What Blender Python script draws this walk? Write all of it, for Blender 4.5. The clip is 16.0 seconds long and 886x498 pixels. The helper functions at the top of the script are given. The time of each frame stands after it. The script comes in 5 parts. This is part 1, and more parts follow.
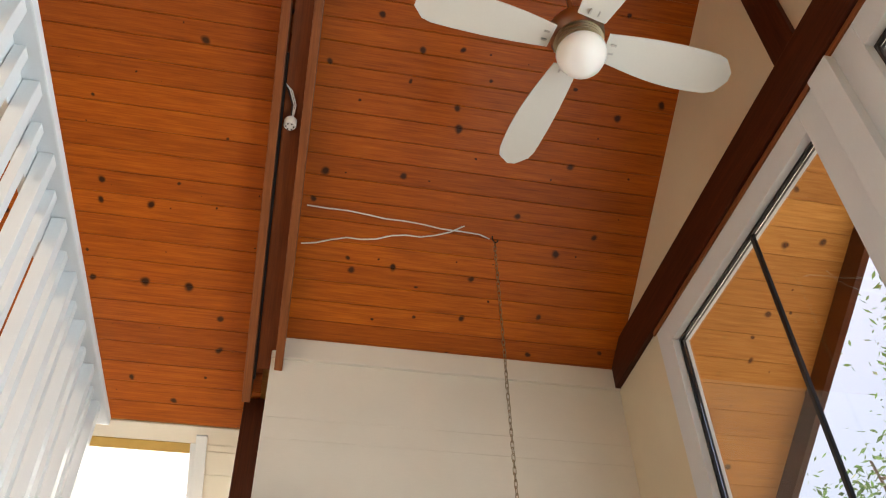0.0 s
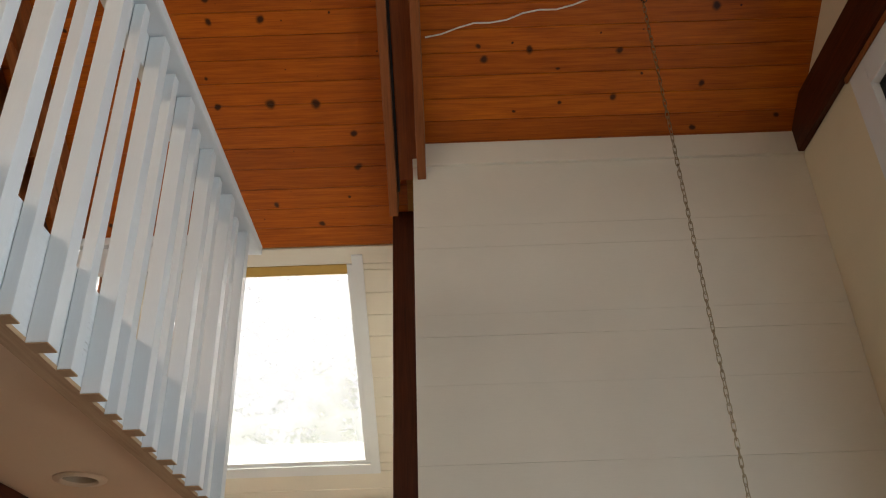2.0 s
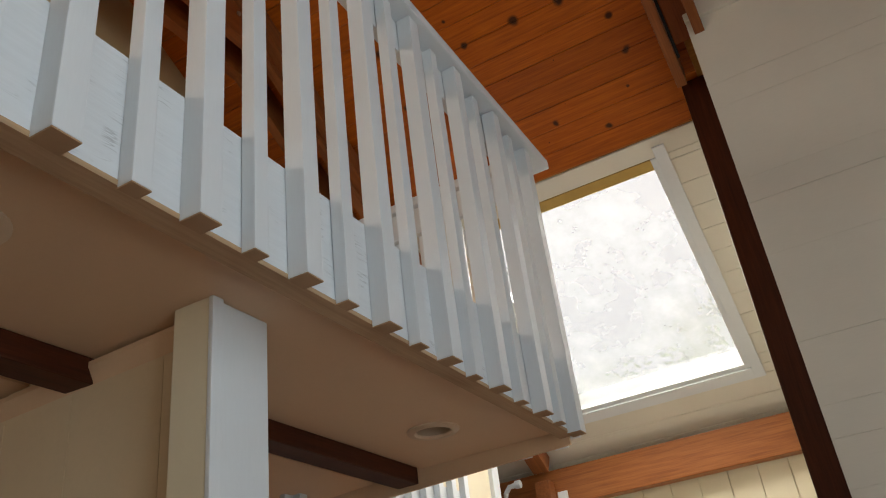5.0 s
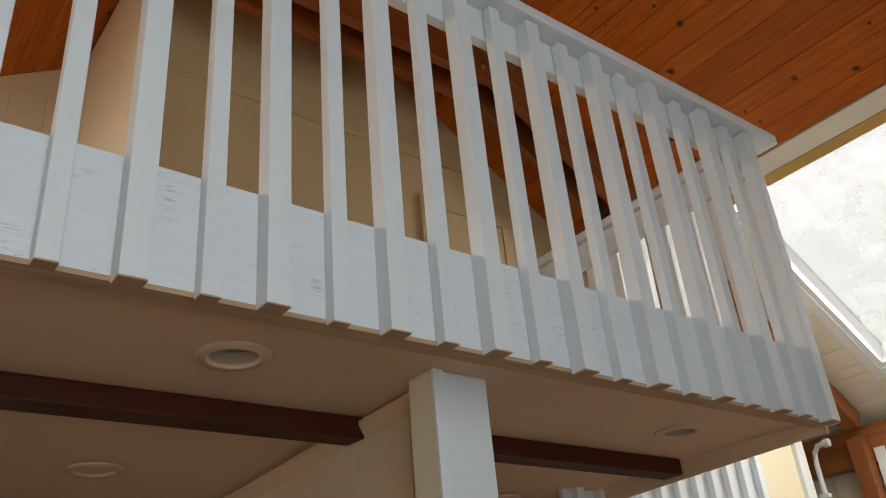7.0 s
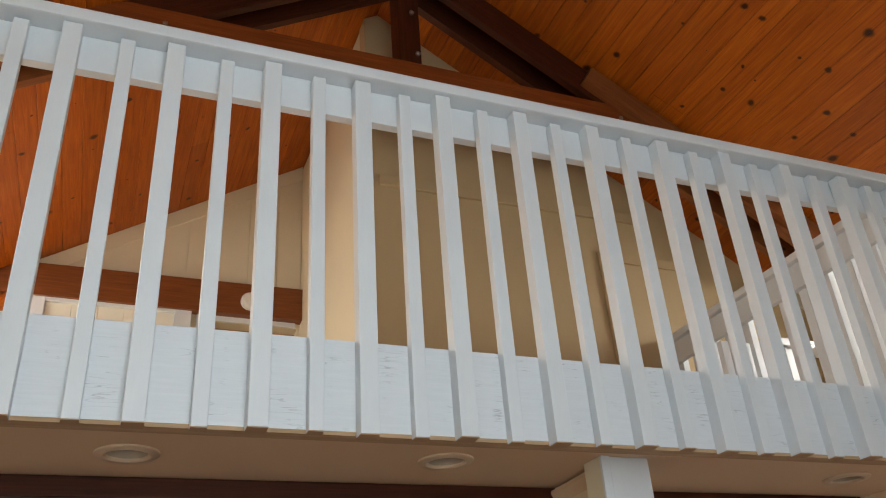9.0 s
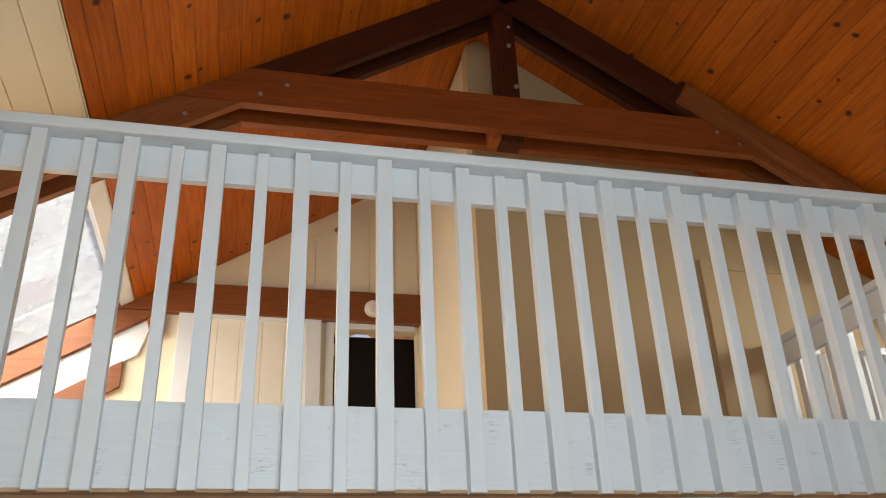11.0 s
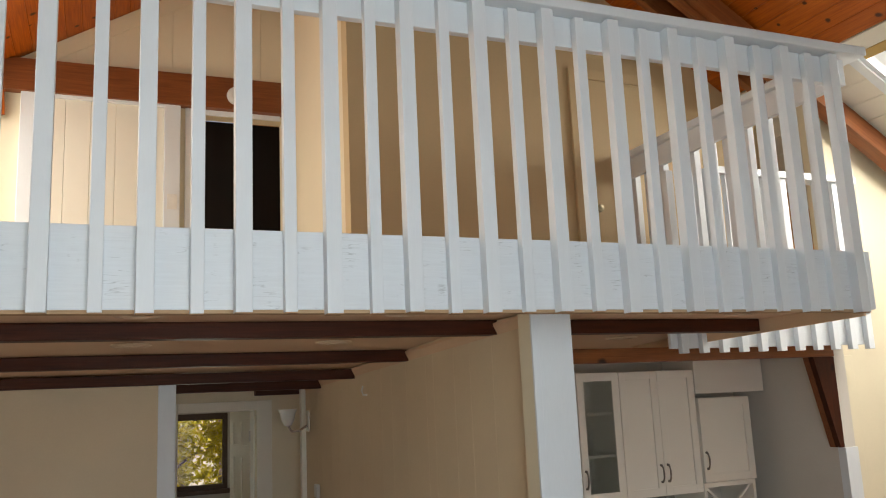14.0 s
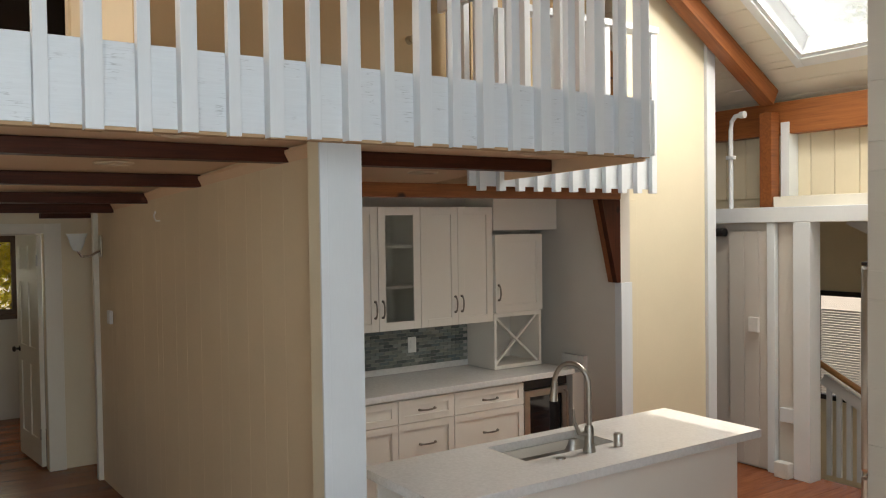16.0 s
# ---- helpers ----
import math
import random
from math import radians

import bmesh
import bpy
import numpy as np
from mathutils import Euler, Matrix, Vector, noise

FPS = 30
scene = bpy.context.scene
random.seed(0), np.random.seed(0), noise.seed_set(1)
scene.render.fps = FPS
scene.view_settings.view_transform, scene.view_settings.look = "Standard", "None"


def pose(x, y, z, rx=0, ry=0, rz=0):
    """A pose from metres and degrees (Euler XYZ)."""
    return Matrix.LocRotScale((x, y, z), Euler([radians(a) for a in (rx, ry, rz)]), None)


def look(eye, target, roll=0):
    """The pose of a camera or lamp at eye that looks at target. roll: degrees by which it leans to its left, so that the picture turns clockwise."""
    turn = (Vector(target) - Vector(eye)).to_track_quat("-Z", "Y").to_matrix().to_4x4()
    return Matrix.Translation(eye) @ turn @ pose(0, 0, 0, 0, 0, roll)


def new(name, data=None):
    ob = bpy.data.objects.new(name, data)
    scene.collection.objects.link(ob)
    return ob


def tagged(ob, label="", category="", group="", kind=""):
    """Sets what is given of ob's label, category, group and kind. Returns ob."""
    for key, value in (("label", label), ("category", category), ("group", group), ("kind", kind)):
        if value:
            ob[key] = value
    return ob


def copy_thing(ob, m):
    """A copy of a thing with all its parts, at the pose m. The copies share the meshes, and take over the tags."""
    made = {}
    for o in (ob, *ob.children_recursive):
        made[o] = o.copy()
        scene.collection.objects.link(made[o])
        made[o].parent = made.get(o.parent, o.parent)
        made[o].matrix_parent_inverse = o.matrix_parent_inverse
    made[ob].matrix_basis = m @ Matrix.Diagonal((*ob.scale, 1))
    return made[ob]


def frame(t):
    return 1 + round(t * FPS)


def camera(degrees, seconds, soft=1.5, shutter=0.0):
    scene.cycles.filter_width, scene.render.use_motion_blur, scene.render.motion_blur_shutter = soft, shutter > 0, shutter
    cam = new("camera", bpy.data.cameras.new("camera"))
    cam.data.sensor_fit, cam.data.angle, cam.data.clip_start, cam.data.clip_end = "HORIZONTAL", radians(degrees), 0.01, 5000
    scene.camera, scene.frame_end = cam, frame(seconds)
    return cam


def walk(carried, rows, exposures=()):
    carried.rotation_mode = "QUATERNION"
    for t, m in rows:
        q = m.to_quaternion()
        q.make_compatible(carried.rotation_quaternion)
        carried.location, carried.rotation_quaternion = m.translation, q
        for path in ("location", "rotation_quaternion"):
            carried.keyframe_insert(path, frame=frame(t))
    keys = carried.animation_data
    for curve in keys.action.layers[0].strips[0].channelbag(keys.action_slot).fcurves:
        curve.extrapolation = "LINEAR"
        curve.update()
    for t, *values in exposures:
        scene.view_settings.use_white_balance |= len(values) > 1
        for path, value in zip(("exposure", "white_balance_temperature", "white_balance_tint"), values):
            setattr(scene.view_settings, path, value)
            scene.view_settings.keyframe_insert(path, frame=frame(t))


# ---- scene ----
cam = camera(56.16, 16.0, soft=1.1)

PATH = [
    (0, (0.934, 1.029, 1.305), (1.244, 2.456, 2.671), -1.7),
    (0.5, (0.95, 1.078, 1.321), (1.19, 2.594, 2.603), -1.2),
    (1, (0.993, 1.199, 1.372), (1.159, 2.804, 2.553), -1.0),
    (1.5, (0.95, 1.264, 1.523), (1.049, 2.971, 2.56), -1.6),
    (2, (0.91, 1.417, 1.511), (0.916, 3.148, 2.513), -2.1),
    (2.5, (0.884, 1.539, 1.474), (0.805, 3.307, 2.404), -2.5),
    (3, (0.809, 1.718, 1.456), (0.621, 3.504, 2.335), -3.4),
    (3.5, (0.794, 1.825, 1.45), (0.477, 3.589, 2.338), -3.4),
    (4, (0.831, 1.898, 1.444), (0.359, 3.607, 2.368), -5.2),
    (6.5, (1.254, 1.875, 1.538), (0.042, 3.147, 2.493), -6.4),
    (7, (1.439, 1.813, 1.565), (0.08, 2.944, 2.5), -5.5),
    (7.5, (1.622, 1.766, 1.56), (0.167, 2.754, 2.513), -4.8),
    (8, (1.794, 1.675, 1.58), (0.248, 2.508, 2.537), -4.0),
    (8.5, (2.007, 1.593, 1.593), (0.422, 2.356, 2.546), -4.2),
    (9, (2.172, 1.568, 1.613), (0.567, 2.262, 2.583), -4.3),
    (9.5, (2.385, 1.583, 1.641), (0.728, 2.154, 2.604), -3.4),
    (10, (2.553, 1.56, 1.698), (0.858, 2.021, 2.655), -3.0),
    (12.5, (2.792, 1.383, 1.917), (0.996, 1.92, 2.611), -2.9),
    (13, (2.805, 1.42, 1.944), (0.981, 2.003, 2.521), -3.1),
    (13.5, (2.807, 1.454, 1.977), (0.98, 2.123, 2.44), -2.5),
    (14, (2.794, 1.492, 1.988), (0.978, 2.251, 2.344), -2.6),
    (14.5, (2.791, 1.541, 2.001), (0.998, 2.398, 2.231), -2.4),
    (15, (2.819, 1.585, 1.998), (1.068, 2.542, 2.124), -2.1),
    (15.5, (2.814, 1.63, 1.991), (1.102, 2.664, 2.033), -1.5),
    (16, (2.797, 1.678, 1.97), (1.141, 2.797, 1.919), -0.8),
]
EXPOSURES = [(0, 0.92, 6900, 10), (0.5, 0.36, 6900, 10), (1.0, 0.13, 6900, 10), (2.0, 0.04, 6900, 10), (2.5, -0.04, 6900, 10), (4.0, -0.18, 6900, 10), (6.5, -0.27, 6900, 10), (7.5, -0.14, 6900, 10), (10, 0.11, 6900, 10), (12.5, 0.16, 6900, 10), (16, 0.1, 6900, 10)]
walk(cam, [(t, look(eye, target, roll)) for t, eye, target, roll in PATH], EXPOSURES)

# ---- light ----
SUN_DIR = Vector((-0.20, 0.58, 2.0)).normalized()
world = bpy.data.worlds.new("world")
scene.world = world
world.use_nodes = True
wn = world.node_tree.nodes
sky = wn.new("ShaderNodeTexSky")
sky.sky_type = "NISHITA"
sky.sun_disc = False
sky.sun_elevation = math.asin(SUN_DIR.z)
sky.sun_rotation = math.atan2(SUN_DIR.x, SUN_DIR.y)
sky.dust_density = 8.0
world.node_tree.links.new(sky.outputs[0], wn["Background"].inputs[0])
wn["Background"].inputs[1].default_value = 0.15
sun_data = bpy.data.lights.new("sun", "SUN")
sun_data.energy, sun_data.angle, sun_data.color = 3.0, radians(0.6), (1.0, 0.95, 0.86)
sun = new("sun", sun_data)
sun.matrix_world = look(SUN_DIR * 30, (0, 0, 0))


def window_light(name, eye, target, sx, sy, watts, color):
    d = bpy.data.lights.new(name, "AREA")
    d.shape, d.size, d.size_y, d.energy, d.color = "RECTANGLE", sx, sy, watts, color
    ob = new(name, d)
    ob.matrix_world = look(eye, target)
    return ob


DAY = (0.78, 0.905, 1.0)
window_light("gable_daylight", (3.075, 3.72, 2.2), (0, 3.72, 2.0), 1.6, 3.6, 7, DAY)
window_light("gable_daylight", (3.075, 1.80, 2.2), (0, 1.80, 2.0), 1.6, 3.6, 52, DAY)
window_light("skylight_daylight", (-0.27, 6.73, 3.72), (-0.27, 5.9, 2.4), 1.1, 1.4, 62, (1.0, 0.98, 0.94))
window_light("skylight_daylight", (-2.95, -0.30, 3.95), (-2.95, 0.6, 2.55), 2.4, 1.3, 74, (1.0, 0.97, 0.92))
window_light("stair_daylight", (0.3, 9.7, 0.2), (0.0, 7.0, 0.4), 1.4, 1.6, 25, (1.0, 0.98, 0.94))
window_light("hall_daylight", (-6.95, 2.5, 1.5), (-4, 2.5, 1.3), 0.5, 0.7, 5.0, (0.95, 1.0, 0.85))

# ---- materials ----


def mat(name):
    m = bpy.data.materials.new(name)
    m.use_nodes = True
    nt = m.node_tree
    return m, nt, nt.nodes["Principled BSDF"]


def nd(nt, kind, **vals):
    n = nt.nodes.new(kind)
    for k, v in vals.items():
        n.inputs[k.replace("_", " ")].default_value = v
    return n


def ramp(nt, src, stops):
    r = nt.nodes.new("ShaderNodeValToRGB")
    el = r.color_ramp.elements
    while len(el) < len(stops):
        el.new(0.5)
    for e, (p, c) in zip(el, stops):
        e.position, e.color = p, (*c, 1)
    nt.links.new(src, r.inputs[0])
    return r.outputs[0]


def mix(nt, fac, a, b, mode="MIX"):
    n = nt.nodes.new("ShaderNodeMix")
    n.data_type, n.blend_type = "RGBA", mode
    for sock, v in ((n.inputs[0], fac), (n.inputs[6], a), (n.inputs[7], b)):
        if isinstance(v, (int, float)):
            sock.default_value = v
        elif isinstance(v, tuple):
            sock.default_value = (*v, 1)
        else:
            nt.links.new(v, sock)
    return n.outputs[2]


def coords(nt, scale=(1, 1, 1), kind="Object"):
    tc = nt.nodes.new("ShaderNodeTexCoord")
    mp = nt.nodes.new("ShaderNodeMapping")
    mp.inputs["Scale"].default_value = scale
    nt.links.new(tc.outputs[kind], mp.inputs[0])
    return mp.outputs[0]


def noise_tex(nt, vec, scale, detail=5, rough=0.6):
    n = nd(nt, "ShaderNodeTexNoise", Scale=scale, Detail=detail, Roughness=rough)
    nt.links.new(vec, n.inputs["Vector"])
    return n.outputs["Fac"]


def bump(nt, bsdf, height, strength=0.2, distance=0.003):
    b = nd(nt, "ShaderNodeBump", Strength=strength, Distance=distance)
    nt.links.new(height, b.inputs["Height"])
    nt.links.new(b.outputs[0], bsdf.inputs["Normal"])


def painted(name, color, rough=0.5, vary=0.06, spec=0.4, brush=(3, 3, 3), bump_s=0.12):
    m, nt, b = mat(name)
    v = coords(nt)
    big = noise_tex(nt, v, 1.7, 4)
    fine = noise_tex(nt, coords(nt, brush), 22, 6, 0.7)
    dark = tuple(c * (1 - 2 * vary) for c in color)
    lite = tuple(min(1, c * (1 + 0.5 * vary)) for c in color)
    c1 = ramp(nt, big, [(0.3, dark), (0.7, lite)])
    c2 = mix(nt, 0.25, c1, ramp(nt, fine, [(0.35, dark), (0.65, lite)]))
    nt.links.new(c2, b.inputs["Base Color"])
    b.inputs["Roughness"].default_value = rough
    b.inputs["Specular IOR Level"].default_value = spec
    bump(nt, b, fine, bump_s, 0.002)
    return m


def timber(name, dark, mid, lite, axis=0, rough=0.45, knots=True, island=True, knot_scale=4.2, spec=0.35, flat=False):
    """Stained softwood with grain along one axis, knots and piece to piece variation."""
    m, nt, b = mat(name)
    st = [7.0, 7.0, 7.0]
    st[axis] = 0.5
    grain = noise_tex(nt, coords(nt, tuple(st)), 6, 8, 0.65)
    st2 = [40.0, 40.0, 40.0]
    st2[axis] = 1.2
    fine = noise_tex(nt, coords(nt, tuple(st2)), 3, 4, 0.6)
    col = ramp(nt, grain, [(0.25, dark), (0.5, mid), (0.78, lite)])
    col = mix(nt, 0.35, col, ramp(nt, fine, [(0.3, dark), (0.7, lite)]))
    geo = nt.nodes.new("ShaderNodeNewGeometry")
    info = nt.nodes.new("ShaderNodeObjectInfo")
    rnd = geo.outputs["Random Per Island"] if island else info.outputs["Random"]
    tone = ramp(nt, rnd, [(0.0, (0.80, 0.75, 0.70)), (0.5, (0.97, 0.95, 0.93)), (1.0, (1.10, 1.12, 1.14))])
    col = mix(nt, 1.0, col, tone, "MULTIPLY")
    if knots:
        vv = coords(nt)
        w = nd(nt, "ShaderNodeTexNoise", Scale=9.0)
        nt.links.new(vv, w.inputs["Vector"])
        ad = nt.nodes.new("ShaderNodeVectorMath")
        ad.operation = "MULTIPLY_ADD"
        nt.links.new(w.outputs["Color"], ad.inputs[0])
        ad.inputs[1].default_value = (0.05, 0.05, 0.05)
        nt.links.new(vv, ad.inputs[2])
        vo = nd(nt, "ShaderNodeTexVoronoi", Scale=knot_scale)
        vo.voronoi_dimensions = "2D" if flat else "3D"
        nt.links.new(ad.outputs[0], vo.inputs["Vector"])
        sep = nt.nodes.new("ShaderNodeSeparateColor")
        nt.links.new(vo.outputs["Color"], sep.inputs[0])
        size = nt.nodes.new("ShaderNodeMapRange")
        size.inputs["From Min"].default_value, size.inputs["From Max"].default_value = 0.35, 1.0
        size.inputs["To Min"].default_value, size.inputs["To Max"].default_value = 0.012, 0.13
        nt.links.new(sep.outputs[0], size.inputs[0])
        dv = nt.nodes.new("ShaderNodeMath")
        dv.operation = "DIVIDE"
        nt.links.new(vo.outputs["Distance"], dv.inputs[0])
        nt.links.new(size.outputs[0], dv.inputs[1])
        mask = ramp(nt, dv.outputs[0], [(0.45, (1, 1, 1)), (0.7, (0.6, 0.6, 0.6)), (1.0, (0, 0, 0))])
        col = mix(nt, mask, col, (dark[0] * 0.22, dark[1] * 0.25, dark[2] * 0.4))
    nt.links.new(col, b.inputs["Base Color"])
    b.inputs["Roughness"].default_value = rough
    b.inputs["Specular IOR Level"].default_value = spec
    bump(nt, b, fine, 0.15, 0.002)
    return m


def plain(name, color, rough=0.5, metal=0.0):
    m, nt, b = mat(name)
    f = noise_tex(nt, coords(nt), 14, 5)
    c = ramp(nt, f, [(0.3, tuple(x * 0.88 for x in color)), (0.7, color)])
    nt.links.new(c, b.inputs["Base Color"])
    b.inputs["Roughness"].default_value, b.inputs["Metallic"].default_value = rough, metal
    return m


def glass_mat(name, tint=(1, 1, 1), rough=0.0):
    m, nt, b = mat(name)
    b.inputs["Base Color"].default_value = (*tint, 1)
    b.inputs["Transmission Weight"].default_value = 1.0
    b.inputs["Roughness"].default_value = rough
    b.inputs["IOR"].default_value = 1.45
    return m


PINE = timber("orange_stained_pine", (0.205, 0.037, 0.002), (0.41, 0.090, 0.004), (0.60, 0.170, 0.009), 0, 0.45, knot_scale=4.0, flat=True)
PINE_OUT = timber("weathered_pine", (0.34, 0.13, 0.025), (0.56, 0.26, 0.06), (0.70, 0.38, 0.11), 0, 0.6, flat=True)
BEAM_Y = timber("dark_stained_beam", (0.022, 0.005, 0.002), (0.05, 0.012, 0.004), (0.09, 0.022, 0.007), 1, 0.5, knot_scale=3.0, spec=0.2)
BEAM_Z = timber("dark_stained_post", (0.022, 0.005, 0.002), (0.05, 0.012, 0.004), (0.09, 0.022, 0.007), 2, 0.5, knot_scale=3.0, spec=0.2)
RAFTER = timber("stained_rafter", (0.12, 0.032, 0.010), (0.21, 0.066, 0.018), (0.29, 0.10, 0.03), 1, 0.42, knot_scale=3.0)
TIE = timber("stained_tie_beam", (0.13, 0.028, 0.006), (0.25, 0.060, 0.012), (0.34, 0.098, 0.02), 1, 0.42, knot_scale=3.0)
RAFTER_X = timber("stained_eave_beam", (0.15, 0.042, 0.012), (0.27, 0.088, 0.022), (0.37, 0.135, 0.04), 0, 0.42, knot_scale=3.0)
WHITE = painted("white_gloss_paint", (0.71, 0.755, 0.79), 0.38, 0.04, brush=(8, 8, 1))
WHITE_PLANK = painted("white_painted_plank", (0.72, 0.69, 0.60), 0.42, 0.04, brush=(1, 8, 8))
CREAM = painted("cream_wall_paint", (0.74, 0.67, 0.50), 0.55, 0.03)
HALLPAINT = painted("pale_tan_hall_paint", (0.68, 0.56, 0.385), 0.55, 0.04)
TAN = painted("tan_wall_paint", (0.56, 0.43, 0.25), 0.6, 0.04)
SOFFIT = painted("warm_white_ceiling_paint", (0.68, 0.49, 0.32), 0.6, 0.03)
SAWN = timber("rough_sawn_edge", (0.34, 0.22, 0.125), (0.50, 0.35, 0.21), (0.62, 0.46, 0.30), 1, 0.85, knots=False)


def cracked_paint(name, color):
    """Old white paint on a board, with fine grain cracks along y."""
    m, nt, b = mat(name)
    fine = noise_tex(nt, coords(nt, (8, 2, 30)), 4, 6, 0.65)
    line = noise_tex(nt, coords(nt, (3, 3, 26)), 1.6, 3, 0.5)
    patch = noise_tex(nt, coords(nt, (1, 5, 3)), 2.3, 3, 0.5)
    thin = ramp(nt, line, [(0.482, (0, 0, 0)), (0.5, (1, 1, 1)), (0.518, (0, 0, 0))])
    sparse = ramp(nt, patch, [(0.52, (0, 0, 0)), (0.66, (0.75, 0.75, 0.75))])
    crack = mix(nt, 1.0, thin, sparse, "MULTIPLY")
    base = ramp(nt, fine, [(0.3, tuple(c * 0.93 for c in color)), (0.7, color)])
    nt.links.new(mix(nt, crack, base, tuple(c * 0.5 for c in color)), b.inputs["Base Color"])
    b.inputs["Roughness"].default_value = 0.42
    bump(nt, b, fine, 0.22, 0.003)
    return m


FASCIA = cracked_paint("cracked_white_paint", (0.71, 0.755, 0.79))
RAW = plain("raw_sawn_wood", (0.42, 0.27, 0.15), 0.8)
GREY = painted("grey_white_wall_paint", (0.62, 0.59, 0.54), 0.6, 0.03)
CABINET = painted("ivory_cabinet_lacquer", (0.78, 0.74, 0.67), 0.35, 0.015)
DOORWHITE = painted("door_paint", (0.80, 0.78, 0.68), 0.45, 0.03)
NICKEL = plain("dark_brushed_nickel", (0.40, 0.375, 0.34), 0.3, 1.0)
PULL = plain("antique_nickel", (0.26, 0.24, 0.21), 0.32, 1.0)
STEEL = plain("brushed_nickel", (0.55, 0.53, 0.50), 0.28, 1.0)
CHROME = plain("chrome", (0.7, 0.7, 0.7), 0.12, 1.0)
CHAIN = plain("old_brass_chain", (0.42, 0.36, 0.24), 0.35, 1.0)
BLACK = plain("black_metal", (0.012, 0.012, 0.013), 0.4)
DARKFRAME = plain("dark_brown_window_frame", (0.06, 0.03, 0.018), 0.5)
GOLDWOOD = plain("varnished_skylight_frame", (0.50, 0.33, 0.09), 0.4)
HANDRAIL = timber("honey_oak_handrail", (0.25, 0.12, 0.04), (0.38, 0.2, 0.08), (0.5, 0.28, 0.12), 1, 0.3, knots=False)
GLASS = glass_mat("window_glass")


def dusty_haze_glass(name):
    """Skylight glass with a sun-catching pale dust film, also standing in for glare haze."""
    m, nt, b = mat(name)
    b.inputs["Transmission Weight"].default_value = 1.0
    b.inputs["Roughness"].default_value = 0.0
    tr = nt.nodes.new("ShaderNodeBsdfTranslucent")
    tr.inputs[0].default_value = (0.86, 0.92, 0.95, 1)
    f = noise_tex(nt, coords(nt), 2.5, 6, 0.65)
    film = ramp(nt, f, [(0.3, (0.17, 0.17, 0.17)), (0.75, (0.33, 0.33, 0.33))])
    mx = nt.nodes.new("ShaderNodeMixShader")
    nt.links.new(film, mx.inputs[0])
    nt.links.new(b.outputs[0], mx.inputs[1])
    nt.links.new(tr.outputs[0], mx.inputs[2])
    nt.links.new(mx.outputs[0], nt.nodes["Material Output"].inputs[0])
    return m


DUSTY_HAZE = dusty_haze_glass("dusty_hazed_skylight_glass")
FROST = glass_mat("frosted_cabinet_glass", (0.86, 0.89, 0.86), 0.22)
PLASTIC = plain("white_plastic", (0.75, 0.75, 0.72), 0.4)
FANBLADE = painted("white_fan_blade", (0.66, 0.64, 0.58), 0.45, 0.03)
PAINTED_DARK = plain("painted_room_shade", (0.02, 0.015, 0.012), 0.8)


def leaf_mat(name, color):
    m, nt, b = mat(name)
    geo = nt.nodes.new("ShaderNodeNewGeometry")
    c = ramp(nt, geo.outputs["Random Per Island"], [(0.0, tuple(x * 0.6 for x in color)), (1.0, tuple(min(1, x * 1.4) for x in color))])
    nt.links.new(c, b.inputs["Base Color"])
    b.inputs["Roughness"].default_value = 0.5
    tr = nt.nodes.new("ShaderNodeBsdfTranslucent")
    nt.links.new(c, tr.inputs[0])
    mx = nt.nodes.new("ShaderNodeMixShader")
    mx.inputs[0].default_value = 0.5
    nt.links.new(b.outputs[0], mx.inputs[1])
    nt.links.new(tr.outputs[0], mx.inputs[2])
    nt.links.new(mx.outputs[0], nt.nodes["Material Output"].inputs[0])
    return m


LEAF = leaf_mat("leaf_green", (0.11, 0.20, 0.07))
LEAF_Y = leaf_mat("leaf_yellow_green", (0.55, 0.50, 0.03))
BARK = plain("grey_bark", (0.22, 0.18, 0.15), 0.85)
BLIND = plain("white_blind_slat", (0.7, 0.7, 0.68), 0.5)


def globe_mat():
    m, nt, b = mat("opal_glass")
    b.inputs["Base Color"].default_value = (0.82, 0.81, 0.77, 1)
    b.inputs["Roughness"].default_value = 0.25
    b.inputs["Subsurface Weight"].default_value = 0.2
    return m


OPAL = globe_mat()


def counter_mat():
    m, nt, b = mat("white_quartz")
    f = noise_tex(nt, coords(nt), 60, 6)
    g = noise_tex(nt, coords(nt), 3, 4)
    c = mix(nt, 0.4, ramp(nt, f, [(0.3, (0.58, 0.57, 0.55)), (0.7, (0.74, 0.73, 0.71))]), ramp(nt, g, [(0.3, (0.62, 0.61, 0.59)), (0.7, (0.74, 0.73, 0.71))]))
    nt.links.new(c, b.inputs["Base Color"])
    b.inputs["Roughness"].default_value = 0.22
    return m


QUARTZ = counter_mat()


